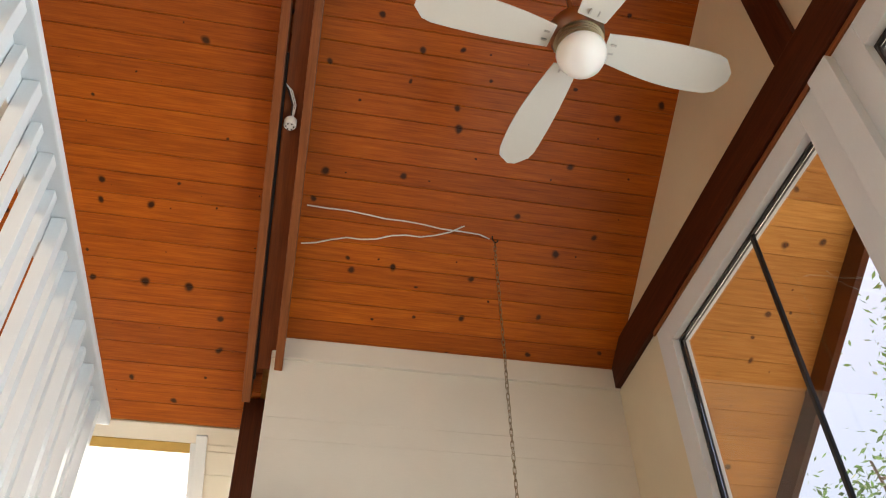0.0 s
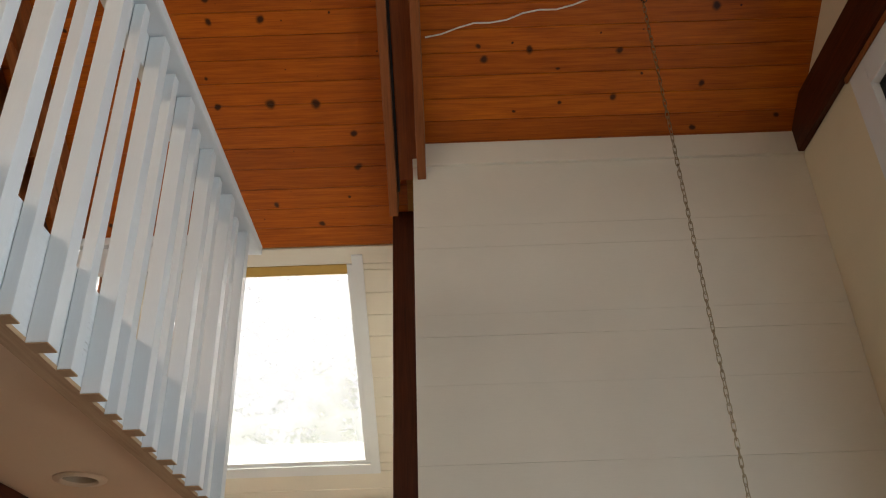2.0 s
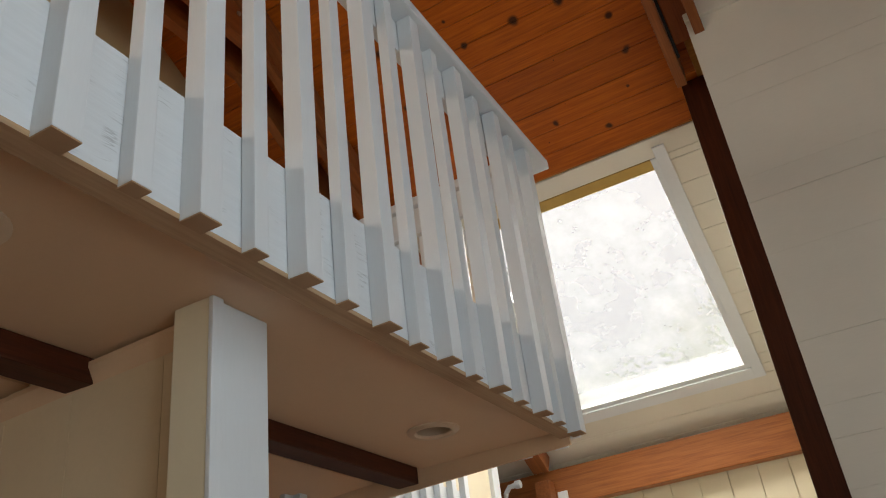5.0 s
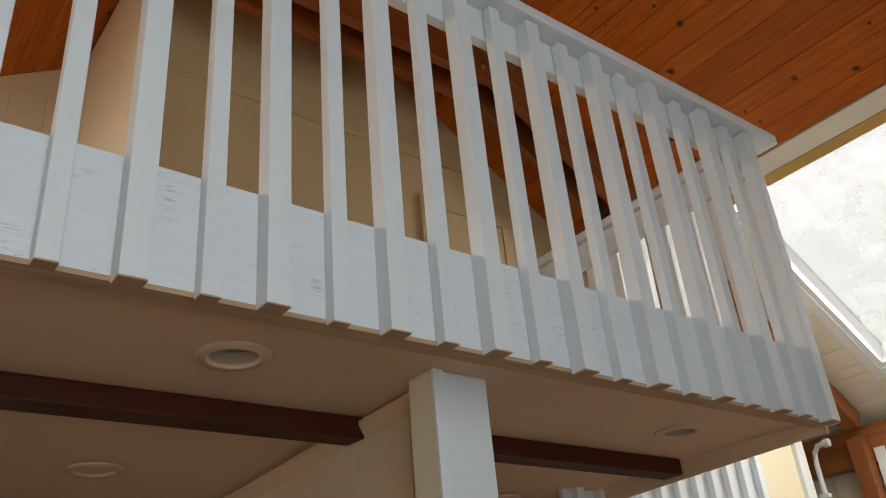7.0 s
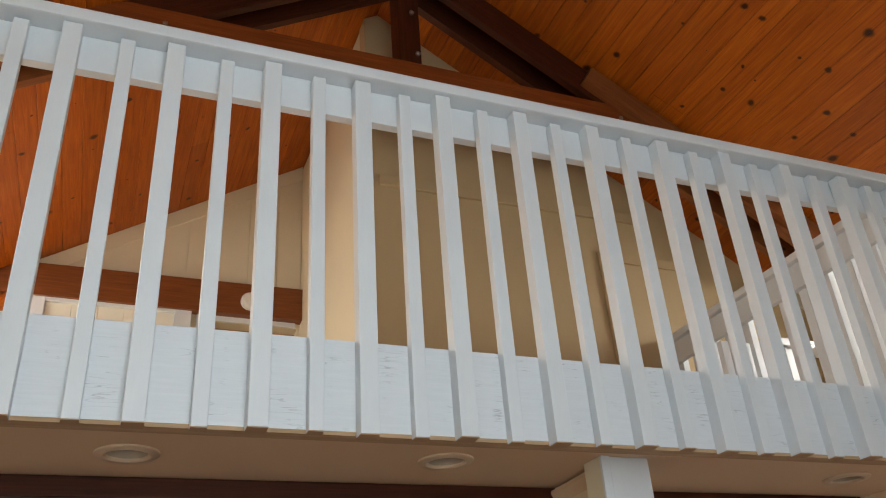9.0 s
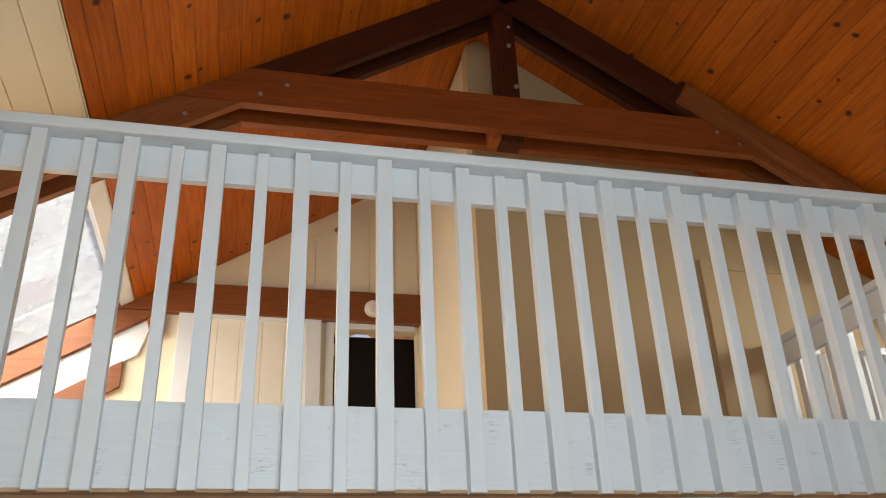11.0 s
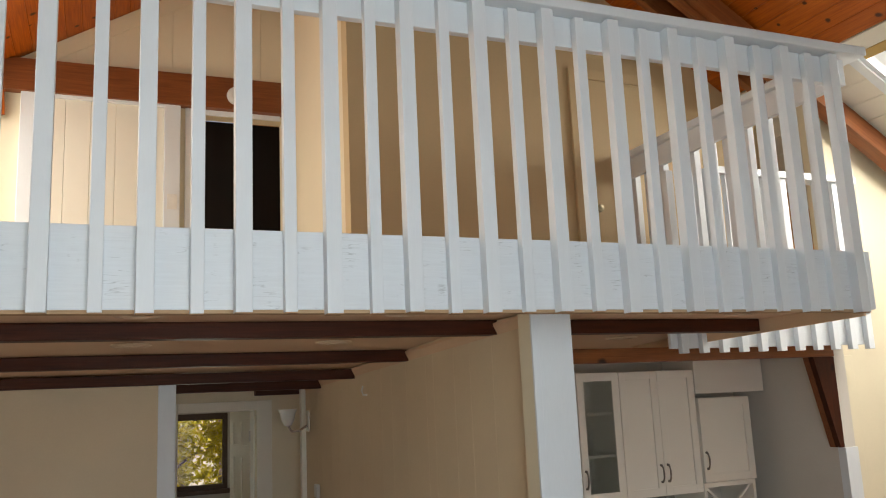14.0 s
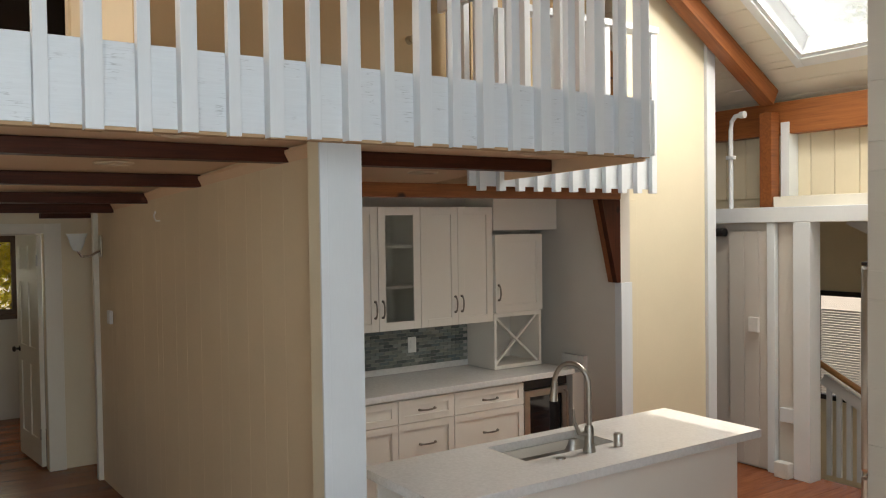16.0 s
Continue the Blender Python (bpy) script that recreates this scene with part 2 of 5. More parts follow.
def tile_mat():
    m, nt, b = mat("glass_mosaic")
    info = nt.nodes.new("ShaderNodeObjectInfo")
    geo = nt.nodes.new("ShaderNodeNewGeometry")
    sm = nt.nodes.new("ShaderNodeMath")
    nt.links.new(info.outputs["Random"], sm.inputs[0])
    nt.links.new(geo.outputs["Random Per Island"], sm.inputs[1])
    fr = nt.nodes.new("ShaderNodeMath")
    fr.operation = "FRACT"
    nt.links.new(sm.outputs[0], fr.inputs[0])
    c = ramp(nt, fr.outputs[0], [(0.0, (0.05, 0.07, 0.07)), (0.35, (0.13, 0.16, 0.15)), (0.6, (0.26, 0.27, 0.23)), (0.8, (0.10, 0.15, 0.17)), (1.0, (0.34, 0.36, 0.32))])
    f = noise_tex(nt, coords(nt, (1, 3, 3)), 20, 4)
    c = mix(nt, 0.3, c, ramp(nt, f, [(0.3, (0.06, 0.07, 0.07)), (0.7, (0.3, 0.3, 0.27))]))
    nt.links.new(c, b.inputs["Base Color"])
    b.inputs["Roughness"].default_value = 0.15
    return m


TILE = tile_mat()


def floor_mat():
    m = timber("red_brown_floorboards", (0.14, 0.038, 0.013), (0.24, 0.072, 0.024), (0.34, 0.115, 0.042), 1, 0.24, knots=False)
    return m


FLOORWOOD = floor_mat()

# ---- mesh helpers ----


def add_box(bm, x0, x1, y0, y1, z0, z1, m=None):
    co = [(x, y, z) for z in (z0, z1) for y in (y0, y1) for x in (x0, x1)]
    vs = [bm.verts.new(m @ Vector(c) if m else c) for c in co]
    for f in ((0, 2, 3, 1), (4, 5, 7, 6), (0, 1, 5, 4), (2, 6, 7, 3), (0, 4, 6, 2), (1, 3, 7, 5)):
        bm.faces.new([vs[k] for k in f])
    return vs


def box(x0, x1, y0, y1, z0, z1, bevel=0.0, m=None):
    bm = bmesh.new()
    add_box(bm, x0, x1, y0, y1, z0, z1, m)
    if bevel:
        bmesh.ops.bevel(bm, geom=bm.edges[:], offset=bevel, segments=2, affect="EDGES", profile=0.6)
    return bm


def finish(bm, name, material):
    me = bpy.data.meshes.new(name)
    bmesh.ops.recalc_face_normals(bm, faces=bm.faces[:])
    bm.to_mesh(me)
    bm.free()
    me.materials.append(material)
    return me


def smooth(ob, limit=40):
    for p in ob.data.polygons:
        p.use_smooth = True
    ob.data.set_sharp_from_angle(angle=radians(limit))
    return ob


def part(name, bm, material, parent, label=""):
    ob = new(name, finish(bm, name, material))
    ob.parent = parent
    if label:
        ob["label"] = label
    return ob


def thing(name, label, category, bm=None, material=None, group="", kind="", at=None):
    ob = new(name, finish(bm, name, material) if bm else None)
    if at:
        ob.location = at
    return tagged(ob, label, category, group, kind)


def structure(name, bm, material, label, category="structure"):
    return thing(name, label, category, bm, material, kind="structure")


def cyl(p0, p1, r0, r1=None, seg=16, bm=None, cap=True):
    bm = bm or bmesh.new()
    p0, p1 = Vector(p0), Vector(p1)
    q = (p1 - p0).to_track_quat("Z", "Y").to_matrix().to_4x4()
    ln = (p1 - p0).length
    m = Matrix.Translation(p0) @ q
    r1 = r0 if r1 is None else r1
    a = [bm.verts.new(m @ Vector((r0 * math.cos(2 * math.pi * k / seg), r0 * math.sin(2 * math.pi * k / seg), 0))) for k in range(seg)]
    b = [bm.verts.new(m @ Vector((r1 * math.cos(2 * math.pi * k / seg), r1 * math.sin(2 * math.pi * k / seg), ln))) for k in range(seg)]
    for k in range(seg):
        bm.faces.new((a[k], a[(k + 1) % seg], b[(k + 1) % seg], b[k]))
    if cap:
        bm.faces.new(a[::-1])
        bm.faces.new(b)
    return bm


def tube(points, r, seg=10, bm=None):
    """A round tube swept along points."""
    bm = bm or bmesh.new()
    pts = [Vector(p) for p in points]
    rings = []
    up = Vector((0.13, 0.27, 0.95)).normalized()
    for k, p in enumerate(pts):
        d = (pts[min(k + 1, len(pts) - 1)] - pts[max(k - 1, 0)]).normalized()
        u = d.cross(up).normalized()
        v = d.cross(u)
        rr = r[k] if isinstance(r, (list, tuple)) else r
        rings.append([bm.verts.new(p + rr * (math.cos(2 * math.pi * j / seg) * u + math.sin(2 * math.pi * j / seg) * v)) for j in range(seg)])
    for a, b in zip(rings, rings[1:]):
        for j in range(seg):
            bm.faces.new((a[j], a[(j + 1) % seg], b[(j + 1) % seg], b[j]))
    bm.faces.new(rings[0][::-1])
    bm.faces.new(rings[-1])
    return bm


def lathe(profile, centre, seg=28, m=None):
    """Turns (radius, height) pairs about z."""
    bm = bmesh.new()
    c = Vector(centre)
    rings = []
    for r, h in profile:
        rings.append([bm.verts.new(c + (m @ Vector((r * math.cos(2 * math.pi * j / seg), r * math.sin(2 * math.pi * j / seg), h)) if m else Vector((r * math.cos(2 * math.pi * j / seg), r * math.sin(2 * math.pi * j / seg), h)))) for j in range(seg)])
    for a, b in zip(rings, rings[1:]):
        for j in range(seg):
            bm.faces.new((a[j], a[(j + 1) % seg], b[(j + 1) % seg], b[j]))
    bm.faces.new(rings[0][::-1])
    bm.faces.new(rings[-1])
    return bm


def profile_x(x0, x1, pts):
    """A flat outline in y and z, given a thickness along x."""
    bm = bmesh.new()
    a = [bm.verts.new((x0, *p)) for p in pts]
    b = [bm.verts.new((x1, *p)) for p in pts]
    bm.faces.new(a)
    bm.faces.new(b[::-1])
    for k in range(len(pts)):
        bm.faces.new((a[k], a[(k + 1) % len(pts)], b[(k + 1) % len(pts)], b[k]))
    return bm


# ---- structure: roof ----
RIDGE_Y, ROOF_A, ROOF_B = 2.98, 7.793, 0.6154
RIDGE_Z = ROOF_A - ROOF_B * RIDGE_Y
PITCH = math.atan(ROOF_B)
CP, SP = math.cos(PITCH), math.sin(PITCH)
SOUTH = Matrix(((1, 0, 0, 0), (0, CP, SP, RIDGE_Y), (0, -SP, CP, RIDGE_Z), (0, 0, 0, 1)))
NORTH = Matrix(((-1, 0, 0, 0), (0, -CP, -SP, RIDGE_Y), (0, -SP, CP, RIDGE_Z), (0, 0, 0, 1)))
GABLE_X = 3.045


def s_of(y):
    """Distance down the slope from the ridge for a plan distance y."""
    return abs(y - RIDGE_Y) / CP


def plank_rows(bm, x0, x1, s0, s1, width, hole=None, gap=0.0016, thick=0.02, start=0.0, groove=0.0035):
    """Boards along x with V grooves, on the underside of a slope."""
    s = s0 - start
    while s < s1 - 0.01:
        a, b = max(s, s0), min(s + width, s1)
        s += width
        if b - a < 0.015:
            continue
        runs = [(x0, x1)]
        if hole and b > hole[2] and a < hole[3]:
            runs = []
            if a < hole[2] - 0.01:
                plank_piece(bm, x0, x1, a, hole[2], gap, thick, groove)
                a = hole[2]
            if b > hole[3] + 0.01:
                plank_piece(bm, x0, x1, hole[3], b, gap, thick, groove)
                b = hole[3]
            runs = [(x0, hole[0]), (hole[1], x1)]
        for u, v in runs:
            if v - u > 0.02:
                # each row is broken once at a random place
                cut = random.uniform(u + 0.3 * (v - u), u + 0.7 * (v - u)) if v - u > 3 else None
                for p, q in (((u, cut), (cut, v)) if cut else ((u, v),)):
                    plank_piece(bm, p, q, a, b, gap, thick, groove)


def plank_piece(bm, x0, x1, a, b, gap, thick, g):
    dz = random.uniform(-0.0012, 0.0012)
    x0, x1, a, b = x0 + 0.0006, x1 - 0.0006, a + gap / 2, b - gap / 2
    prof = [(a, thick), (a, g + dz), (a + g, dz), (b - g, dz), (b, g + dz), (b, thick)]
    lo = [bm.verts.new((x0, s, n)) for s, n in prof]
    hi = [bm.verts.new((x1, s, n)) for s, n in prof]
    for k in range(5):
        bm.faces.new((lo[k], lo[k + 1], hi[k + 1], hi[k]))
    bm.faces.new(lo[::-1])
    bm.faces.new(hi)


def ceiling_of(name, m, bm, material, label):
    ob = structure(name, bm, material, label, "ceiling")
    ob.matrix_world = m
    return ob


# the ceiling boards on both slopes
bm = bmesh.new()
plank_rows(bm, -4.6, 0.72, 0.0, s_of(5.905), 0.1323, start=0.007)
plank_rows(bm, 0.72, GABLE_X, 0.0, s_of(5.40), 0.1323, start=0.007)
ceiling_of("ceiling_south", SOUTH, bm, PINE, "knotty orange-stained pine board ceiling")
bm = bmesh.new()
plank_rows(bm, -GABLE_X, -0.72, 0.0, s_of(0.30), 0.1323, start=0.02)
plank_rows(bm, -0.72, 4.6, 0.0, s_of(0.56), 0.1323, start=0.02)
ceiling_of("ceiling_north", NORTH, bm, PINE, "knotty orange-stained pine board ceiling")
SKY_S = (-0.90, 0.345, s_of(6.02), s_of(7.44))
bm = bmesh.new()
plank_rows(bm, -2.4, 0.86, s_of(5.915), s_of(8.1), 0.17, hole=SKY_S, gap=0.002, groove=0.003)
ceiling_of("ceiling_white_south", SOUTH, bm, WHITE_PLANK, "white-painted board ceiling round a skylight")
SKY_N = (1.6, 4.5, s_of(0.545), s_of(-0.95))
bm = bmesh.new()
plank_rows(bm, -0.72, 4.6, s_of(0.555), s_of(-1.6), 0.17, hole=SKY_N, gap=0.002, groove=0.003)
ceiling_of("ceiling_white_north", NORTH, bm, CREAM, "cream-painted board ceiling round a skylight")


# unseen backing over the ceiling boards, added to keep outside light out
def roof_deck(name, m, x0, x1, s1, hole):
    bm = bmesh.new()
    h = hole
    add_box(bm, x0, x1, -0.03, h[2], 0.021, 0.12)
    add_box(bm, x0, x1, h[3], s1, 0.021, 0.12)
    add_box(bm, x0, h[0], h[2], h[3], 0.021, 0.12)
    add_box(bm, h[1], x1, h[2], h[3], 0.021, 0.12)
    ob = structure(name, bm, PINE_OUT, "unseen roof deck added above the ceiling boards to block light", "roof")
    ob.matrix_world = m
    return ob


roof_deck("roof_south", SOUTH, -8.2, GABLE_X + 0.1, s_of(8.3), SKY_S)
roof_deck("roof_north", NORTH, -GABLE_X - 0.1, 8.2, s_of(-1.8), SKY_N)

# overhang outside the gable
bm = bmesh.new()
plank_rows(bm, GABLE_X + 0.1, 4.45, 0.0, s_of(7.2), 0.19, start=0.05)
add_box(bm, GABLE_X + 0.1, 4.45, 0.0, s_of(7.2), 0.021, 0.08)
ceiling_of("eave_soffit_south", SOUTH, bm, PINE_OUT, "weathered pine boards under the roof overhang")
bm = bmesh.new()
plank_rows(bm, -4.45, -GABLE_X - 0.1, 0.0, s_of(-1.0), 0.19, start=0.05)
add_box(bm, -4.45, -GABLE_X - 0.1, 0.0, s_of(-1.0), 0.021, 0.08)
ceiling_of("eave_soffit_north", NORTH, bm, PINE_OUT, "weathered pine boards under the roof overhang")
for nm, m, xa, xb, s1 in (("barge_board_south", SOUTH, 4.45, 4.5, s_of(7.3)), ("barge_board_north", NORTH, -4.5, -4.45, s_of(-1.1))):
    ob = structure(nm, box(xa, xb, 0, s1, -0.17, 0.1), BEAM_Y, "dark-stained barge board at the roof edge", "trim")
    ob.matrix_world = m


def skylight(name, m, h, gold, label):
    root = thing(name, label, "skylight", kind="structure")
    root.matrix_world = m
    w = 0.035
    x0, x1, a, b = h
    for nm, bx in (("frame", (x0, x0 + w, a, b)), ("frame", (x1 - w, x1, a, b)), ("frame", (x0 + w, x1 - w, a, a + (2 if gold else 3) * w)), ("frame", (x0 + w, x1 - w, b - w, b))):
        part(nm, box(*bx, -0.004, 0.20, 0.003), GOLDWOOD if gold and bx[2:] == (a, a + 2 * w) else WHITE, root)
    for bx in ((x0 - 0.07, x0, a - 0.07, b + 0.09), (x1, x1 + 0.07, a - 0.07, b + 0.09), (x0, x1, b, b + 0.09)):
        part("casing", box(*bx, -0.016, -0.001, 0.003), WHITE, root)
    g = part("pane", box(x0 + w, x1 - w, a + w, b - w, 0.165, 0.171), DUSTY_HAZE, root)
    g.visible_shadow = False
    return root


skylight("window_1", SOUTH, SKY_S, True, "large fixed skylight with a yellow varnished top rail")
skylight("window_2", NORTH, SKY_N, False, "large fixed skylight in the white sloping ceiling")


def sloped(name, m, x0, x1, s0, s1, n0, n1, material, root, label="", bevel=0.004):
    ob = part(name, box(x0, x1, s0, s1, n0, n1, bevel), material, root, label)
    ob.matrix_local = m
    return ob


def truss(x, label, gap=0.07, w=0.055, tie_z=None, lower_s=None, lower_n=None, bolts=True, king=True):
    """A pair of rafters each side, a double tie and a king post between the two halves."""
    root = thing("roof_truss", label, "truss", kind="structure")
    for sgn in (-1, 1):
        xa, xb = sorted((x + sgn * gap, x + sgn * (gap + w)))
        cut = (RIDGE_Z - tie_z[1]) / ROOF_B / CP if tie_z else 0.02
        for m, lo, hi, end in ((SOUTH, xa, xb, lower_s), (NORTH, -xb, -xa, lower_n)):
            # rafters above the tie take darker timber, which stands in for shade
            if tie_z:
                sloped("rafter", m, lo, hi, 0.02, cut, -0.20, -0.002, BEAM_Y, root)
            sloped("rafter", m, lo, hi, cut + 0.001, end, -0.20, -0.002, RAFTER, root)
        if tie_z:
            bm = bmesh.new()
            ya, yb = ((ROOF_A - 0.012 - q) / ROOF_B for q in tie_z)
            pr = [(2 * RIDGE_Y - ya, tie_z[0]), (ya, tie_z[0]), (yb, tie_z[1]), (2 * RIDGE_Y - yb, tie_z[1])]
            va = [bm.verts.new((xa - 0.004, *p)) for p in pr]
            vb = [bm.verts.new((xb + 0.004, *p)) for p in pr]
            bm.faces.new(va)
            bm.faces.new(vb[::-1])
            for q in range(4):
                bm.faces.new((va[q], va[(q + 1) % 4], vb[(q + 1) % 4], vb[q]))
            part("tie_beam", bm, TIE, root)
    if king:
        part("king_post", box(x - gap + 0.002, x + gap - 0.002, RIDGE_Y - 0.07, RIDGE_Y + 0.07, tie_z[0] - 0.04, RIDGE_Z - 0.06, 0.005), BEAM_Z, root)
        for zz, yy in ((tie_z[1] + 0.13, 0.045), (tie_z[1] + 0.46, 0.02), (tie_z[1] + 0.62, 0.03)):
            part("bolt", lathe([(0.001, 0), (0.016, 0.0), (0.016, 0.012), (0.001, 0.02)], (x + gap, RIDGE_Y + yy, zz), 10, Matrix.Rotation(radians(90), 3, "Y")), STEEL, root)
    if bolts and tie_z:
        # bolt heads where the tie crosses the rafters, and lower on the rafters
        for yy, zz in ((1.55, 0.07), (1.40, 0.15), (1.95, -0.12), (2.32, -0.30)):
            for sgn in (-1, 1):
                part("bolt", lathe([(0.001, 0), (0.014, 0.0), (0.014, 0.008), (0.001, 0.012)], (x + gap + w + 0.004, RIDGE_Y + sgn * yy, tie_z[0] + zz), 10, Matrix.Rotation(radians(90), 3, "Y")), STEEL, root)
        part("spacer_block", box(x - gap + 0.005, x + gap - 0.005, RIDGE_Y - 0.14, RIDGE_Y - 0.075, tie_z[0] - 0.03, tie_z[0] + 0.1, 0.004), TIE, root)
    return root


truss(-1.43, "stained double timber roof truss, upper rafters darkened as shade, with steel bolts", tie_z=(4.71, 4.96), lower_s=s_of(5.88), lower_n=s_of(-0.4))
truss(0.73, "orange-stained double rafters with a dark gap between", gap=0.062, w=0.05, tie_z=None, lower_s=s_of(5.66), lower_n=s_of(0.28), king=False)

filler = structure("rafter_filler", box(0.686, 0.797, 0.3, s_of(5.5), -0.10, -0.022), TIE, "dark board between the double rafters", "beam")
filler.matrix_world = SOUTH
# timber post under the double rafter
post = thing("timber_post", "dark-stained square timber post beside the white wall", "post", kind="structure")
part("shaft", box(0.625, 0.762, 5.69, 5.85, 0.0, 4.26, 0.006), BEAM_Z, post)
bm = box(0.800, 0.832, 5.40, 5.54, 4.27, 4.40, 0.004)
part("block", bm, BEAM_Z, post)

# ---- structure: walls and floors ----
boards = bmesh.new()
x = -8.2
while x < 3.2:
    add_box(boards, x + 0.0008, x + 0.1192, -1.7, 7.62, -0.02, 0.0)
    x += 0.12
structure("floor", boards, FLOORWOOD, "polished red-brown timber floorboards", "floor")
structure("subfloor", box(-8.3, 3.3, -1.8, 7.62, -0.2, -0.021), RAW, "timber floor slab", "floor")

# white horizontal board wall under the eaves of the tall room
wall_s = structure("wall_south", box(0.765, GABLE_X, 5.385, 5.48, 0.0, 4.40), WHITE_PLANK, "white-painted horizontal board wall", "wall")
zs = [0, 0.3, 0.43, 0.83, 0.96, 1.22, 1.62, 1.75, 2.01, 2.2, 2.33, 2.60, 3.001, 3.266, 3.391, 3.797, 3.936, 4.345]
for z0, z1 in zip(zs, zs[1:]):
    ob = part("board", box(0.768, GABLE_X - 0.002, 5.360 + random.uniform(-0.0012, 0.0012), 5.385, z0 + 0.0005, z1 - 0.0004, 0.0007), WHITE_PLANK, wall_s)
cap_board = structure("trim_top_board", box(0.765, GABLE_X, 5.335, 5.385, 4.345, 4.50, 0.006), WHITE_PLANK, "white trim board under the ceiling", "trim")
structure("wall_north", box(0.80, GABLE_X, 0.22, 0.34, 0.0, 4.27), CREAM, "cream painted wall under the eaves", "wall")
structure("wall_north_return", profile_x(0.80, 0.92, [(-1.7, 0.0), (0.22, 0.0), (0.22, 4.25), (-1.7, 3.07)]), CREAM, "cream painted return wall", "wall")
structure("wall_south_return", box(0.81, 0.93, 5.48, 7.9, 0.0, 4.4), WHITE_PLANK, "white painted return wall", "wall")

# gable wall with two tall window openings
WZ0, WZ1 = 0.12, 4.325
OPEN = ((2.85, 4.70), (0.89, 2.70))
gable = structure("wall_gable", box(GABLE_X, GABLE_X + 0.16, 4.70, 5.6, 0.0, WZ1), CREAM, "cream painted gable wall", "wall")


def gable_wall():
    bm = bmesh.new()
    xa, xb = GABLE_X, GABLE_X + 0.16
    add_box(bm, xa, xb, 0.42, 5.6, WZ1, 4.42)
    add_box(bm, xa, xb, 0.30, 0.89, 0.0, WZ1)
    add_box(bm, xa, xb, 2.70, 2.85, 0.0, WZ1)
    add_box(bm, xa, xb, 0.89, 2.70, 0.0, WZ0)
    add_box(bm, xa, xb, 2.85, 4.70, 0.0, WZ0)
    # the triangle above the tie
    z0 = 4.42
    yy = (ROOF_A - z0) / ROOF_B
    pts = [(2 * RIDGE_Y - yy, z0), (yy, z0), (RIDGE_Y, RIDGE_Z)]
    a = [bm.verts.new((xa, y, z)) for y, z in pts]
    b = [bm.verts.new((xb, y, z)) for y, z in pts]
    bm.faces.new(a)
    bm.faces.new(b[::-1])
    for k in range(3):
        bm.faces.new((a[k], a[(k + 1) % 3], b[(k + 1) % 3], b[k]))
    return bm


structure("wall_gable_upper", gable_wall(), CREAM, "cream painted gable wall above the tall windows", "wall")
tie = thing("gable_tie_beam", "dark-stained horizontal tie beam with a king post", "beam", kind="structure")
part("tie_beam", box(GABLE_X - 0.04, GABLE_X - 0.002, 0.87, 5.34, 4.35, 4.63, 0.006), BEAM_Y, tie)
part("king_post", box(GABLE_X - 0.035, GABLE_X - 0.002, 2.80, 2.98, 4.631, RIDGE_Z - 0.12, 0.006), BEAM_Z, tie)
part("edge_trim", box(GABLE_X - 0.025, GABLE_X - 0.013, 0.95, 4.72, 4.318, 4.348, 0.003), RAFTER, tie, "reddish stained trim strip")


def tall_window(name, y0, y1):
    root = thing(name, "tall white-framed window with a thin black mullion", "window", kind="structure")
    x0, x1 = GABLE_X - 0.012, GABLE_X + 0.10
    t = 0.155
    for bx in ((y0, y0 + t, WZ0, WZ1), (y1 - t, y1, WZ0, WZ1), (y0 + t, y1 - t, WZ1 - t, WZ1), (y0 + t, y1 - t, WZ0, WZ0 + t)):
        part("window_frame", box(x0, x1, *bx, 0.005), WHITE, root)
    a, b, c, d = y0 + t, y1 - t, WZ0 + t, WZ1 - t
    for bx in ((a, a + 0.014, c, d), (b - 0.014, b, c, d), (a + 0.014, b - 0.014, d - 0.014, d), (a + 0.014, b - 0.014, c, c + 0.014)):
        part("gasket", box(GABLE_X + 0.03, GABLE_X + 0.07, *bx, 0.002), BLACK, root)
    mid = (y0 + y1) / 2 - 0.13
    part("mullion", box(GABLE_X + 0.036, GABLE_X + 0.06, mid, mid + 0.022, c, d, 0.003), BLACK, root, "thin black metal mullion")
    for p, q in ((a + 0.02, mid), (mid + 0.022, b - 0.02)):
        g = part("pane", box(GABLE_X + 0.045, GABLE_X + 0.051, p, q, c + 0.02, d - 0.02), GLASS, root)
        g.visible_shadow = False
    return root


structure("trim_gable_post", box(GABLE_X - 0.06, GABLE_X - 0.013, 2.69, 2.835, WZ0, 4.30, 0.004), WHITE, "white cover board between the tall windows", "trim")
tall_window("window_3", *OPEN[0])
tall_window("window_4", *OPEN[1])

# ---- loft ----
SOF_Z, FAS_T, FAS_B = 2.345, 2.592, 2.315
RET_Y = 4.90
CANS = ((-0.43, 4.43), (-0.395, 2.63), (-0.44, 1.627), (-0.43, 0.55))
SOF_SLOPE = 0.052


def soffit_z(x):
    """Height of the ceiling under the loft, which falls towards the back."""
    return SOF_Z + SOF_SLOPE * min(0.0, x + 0.76)


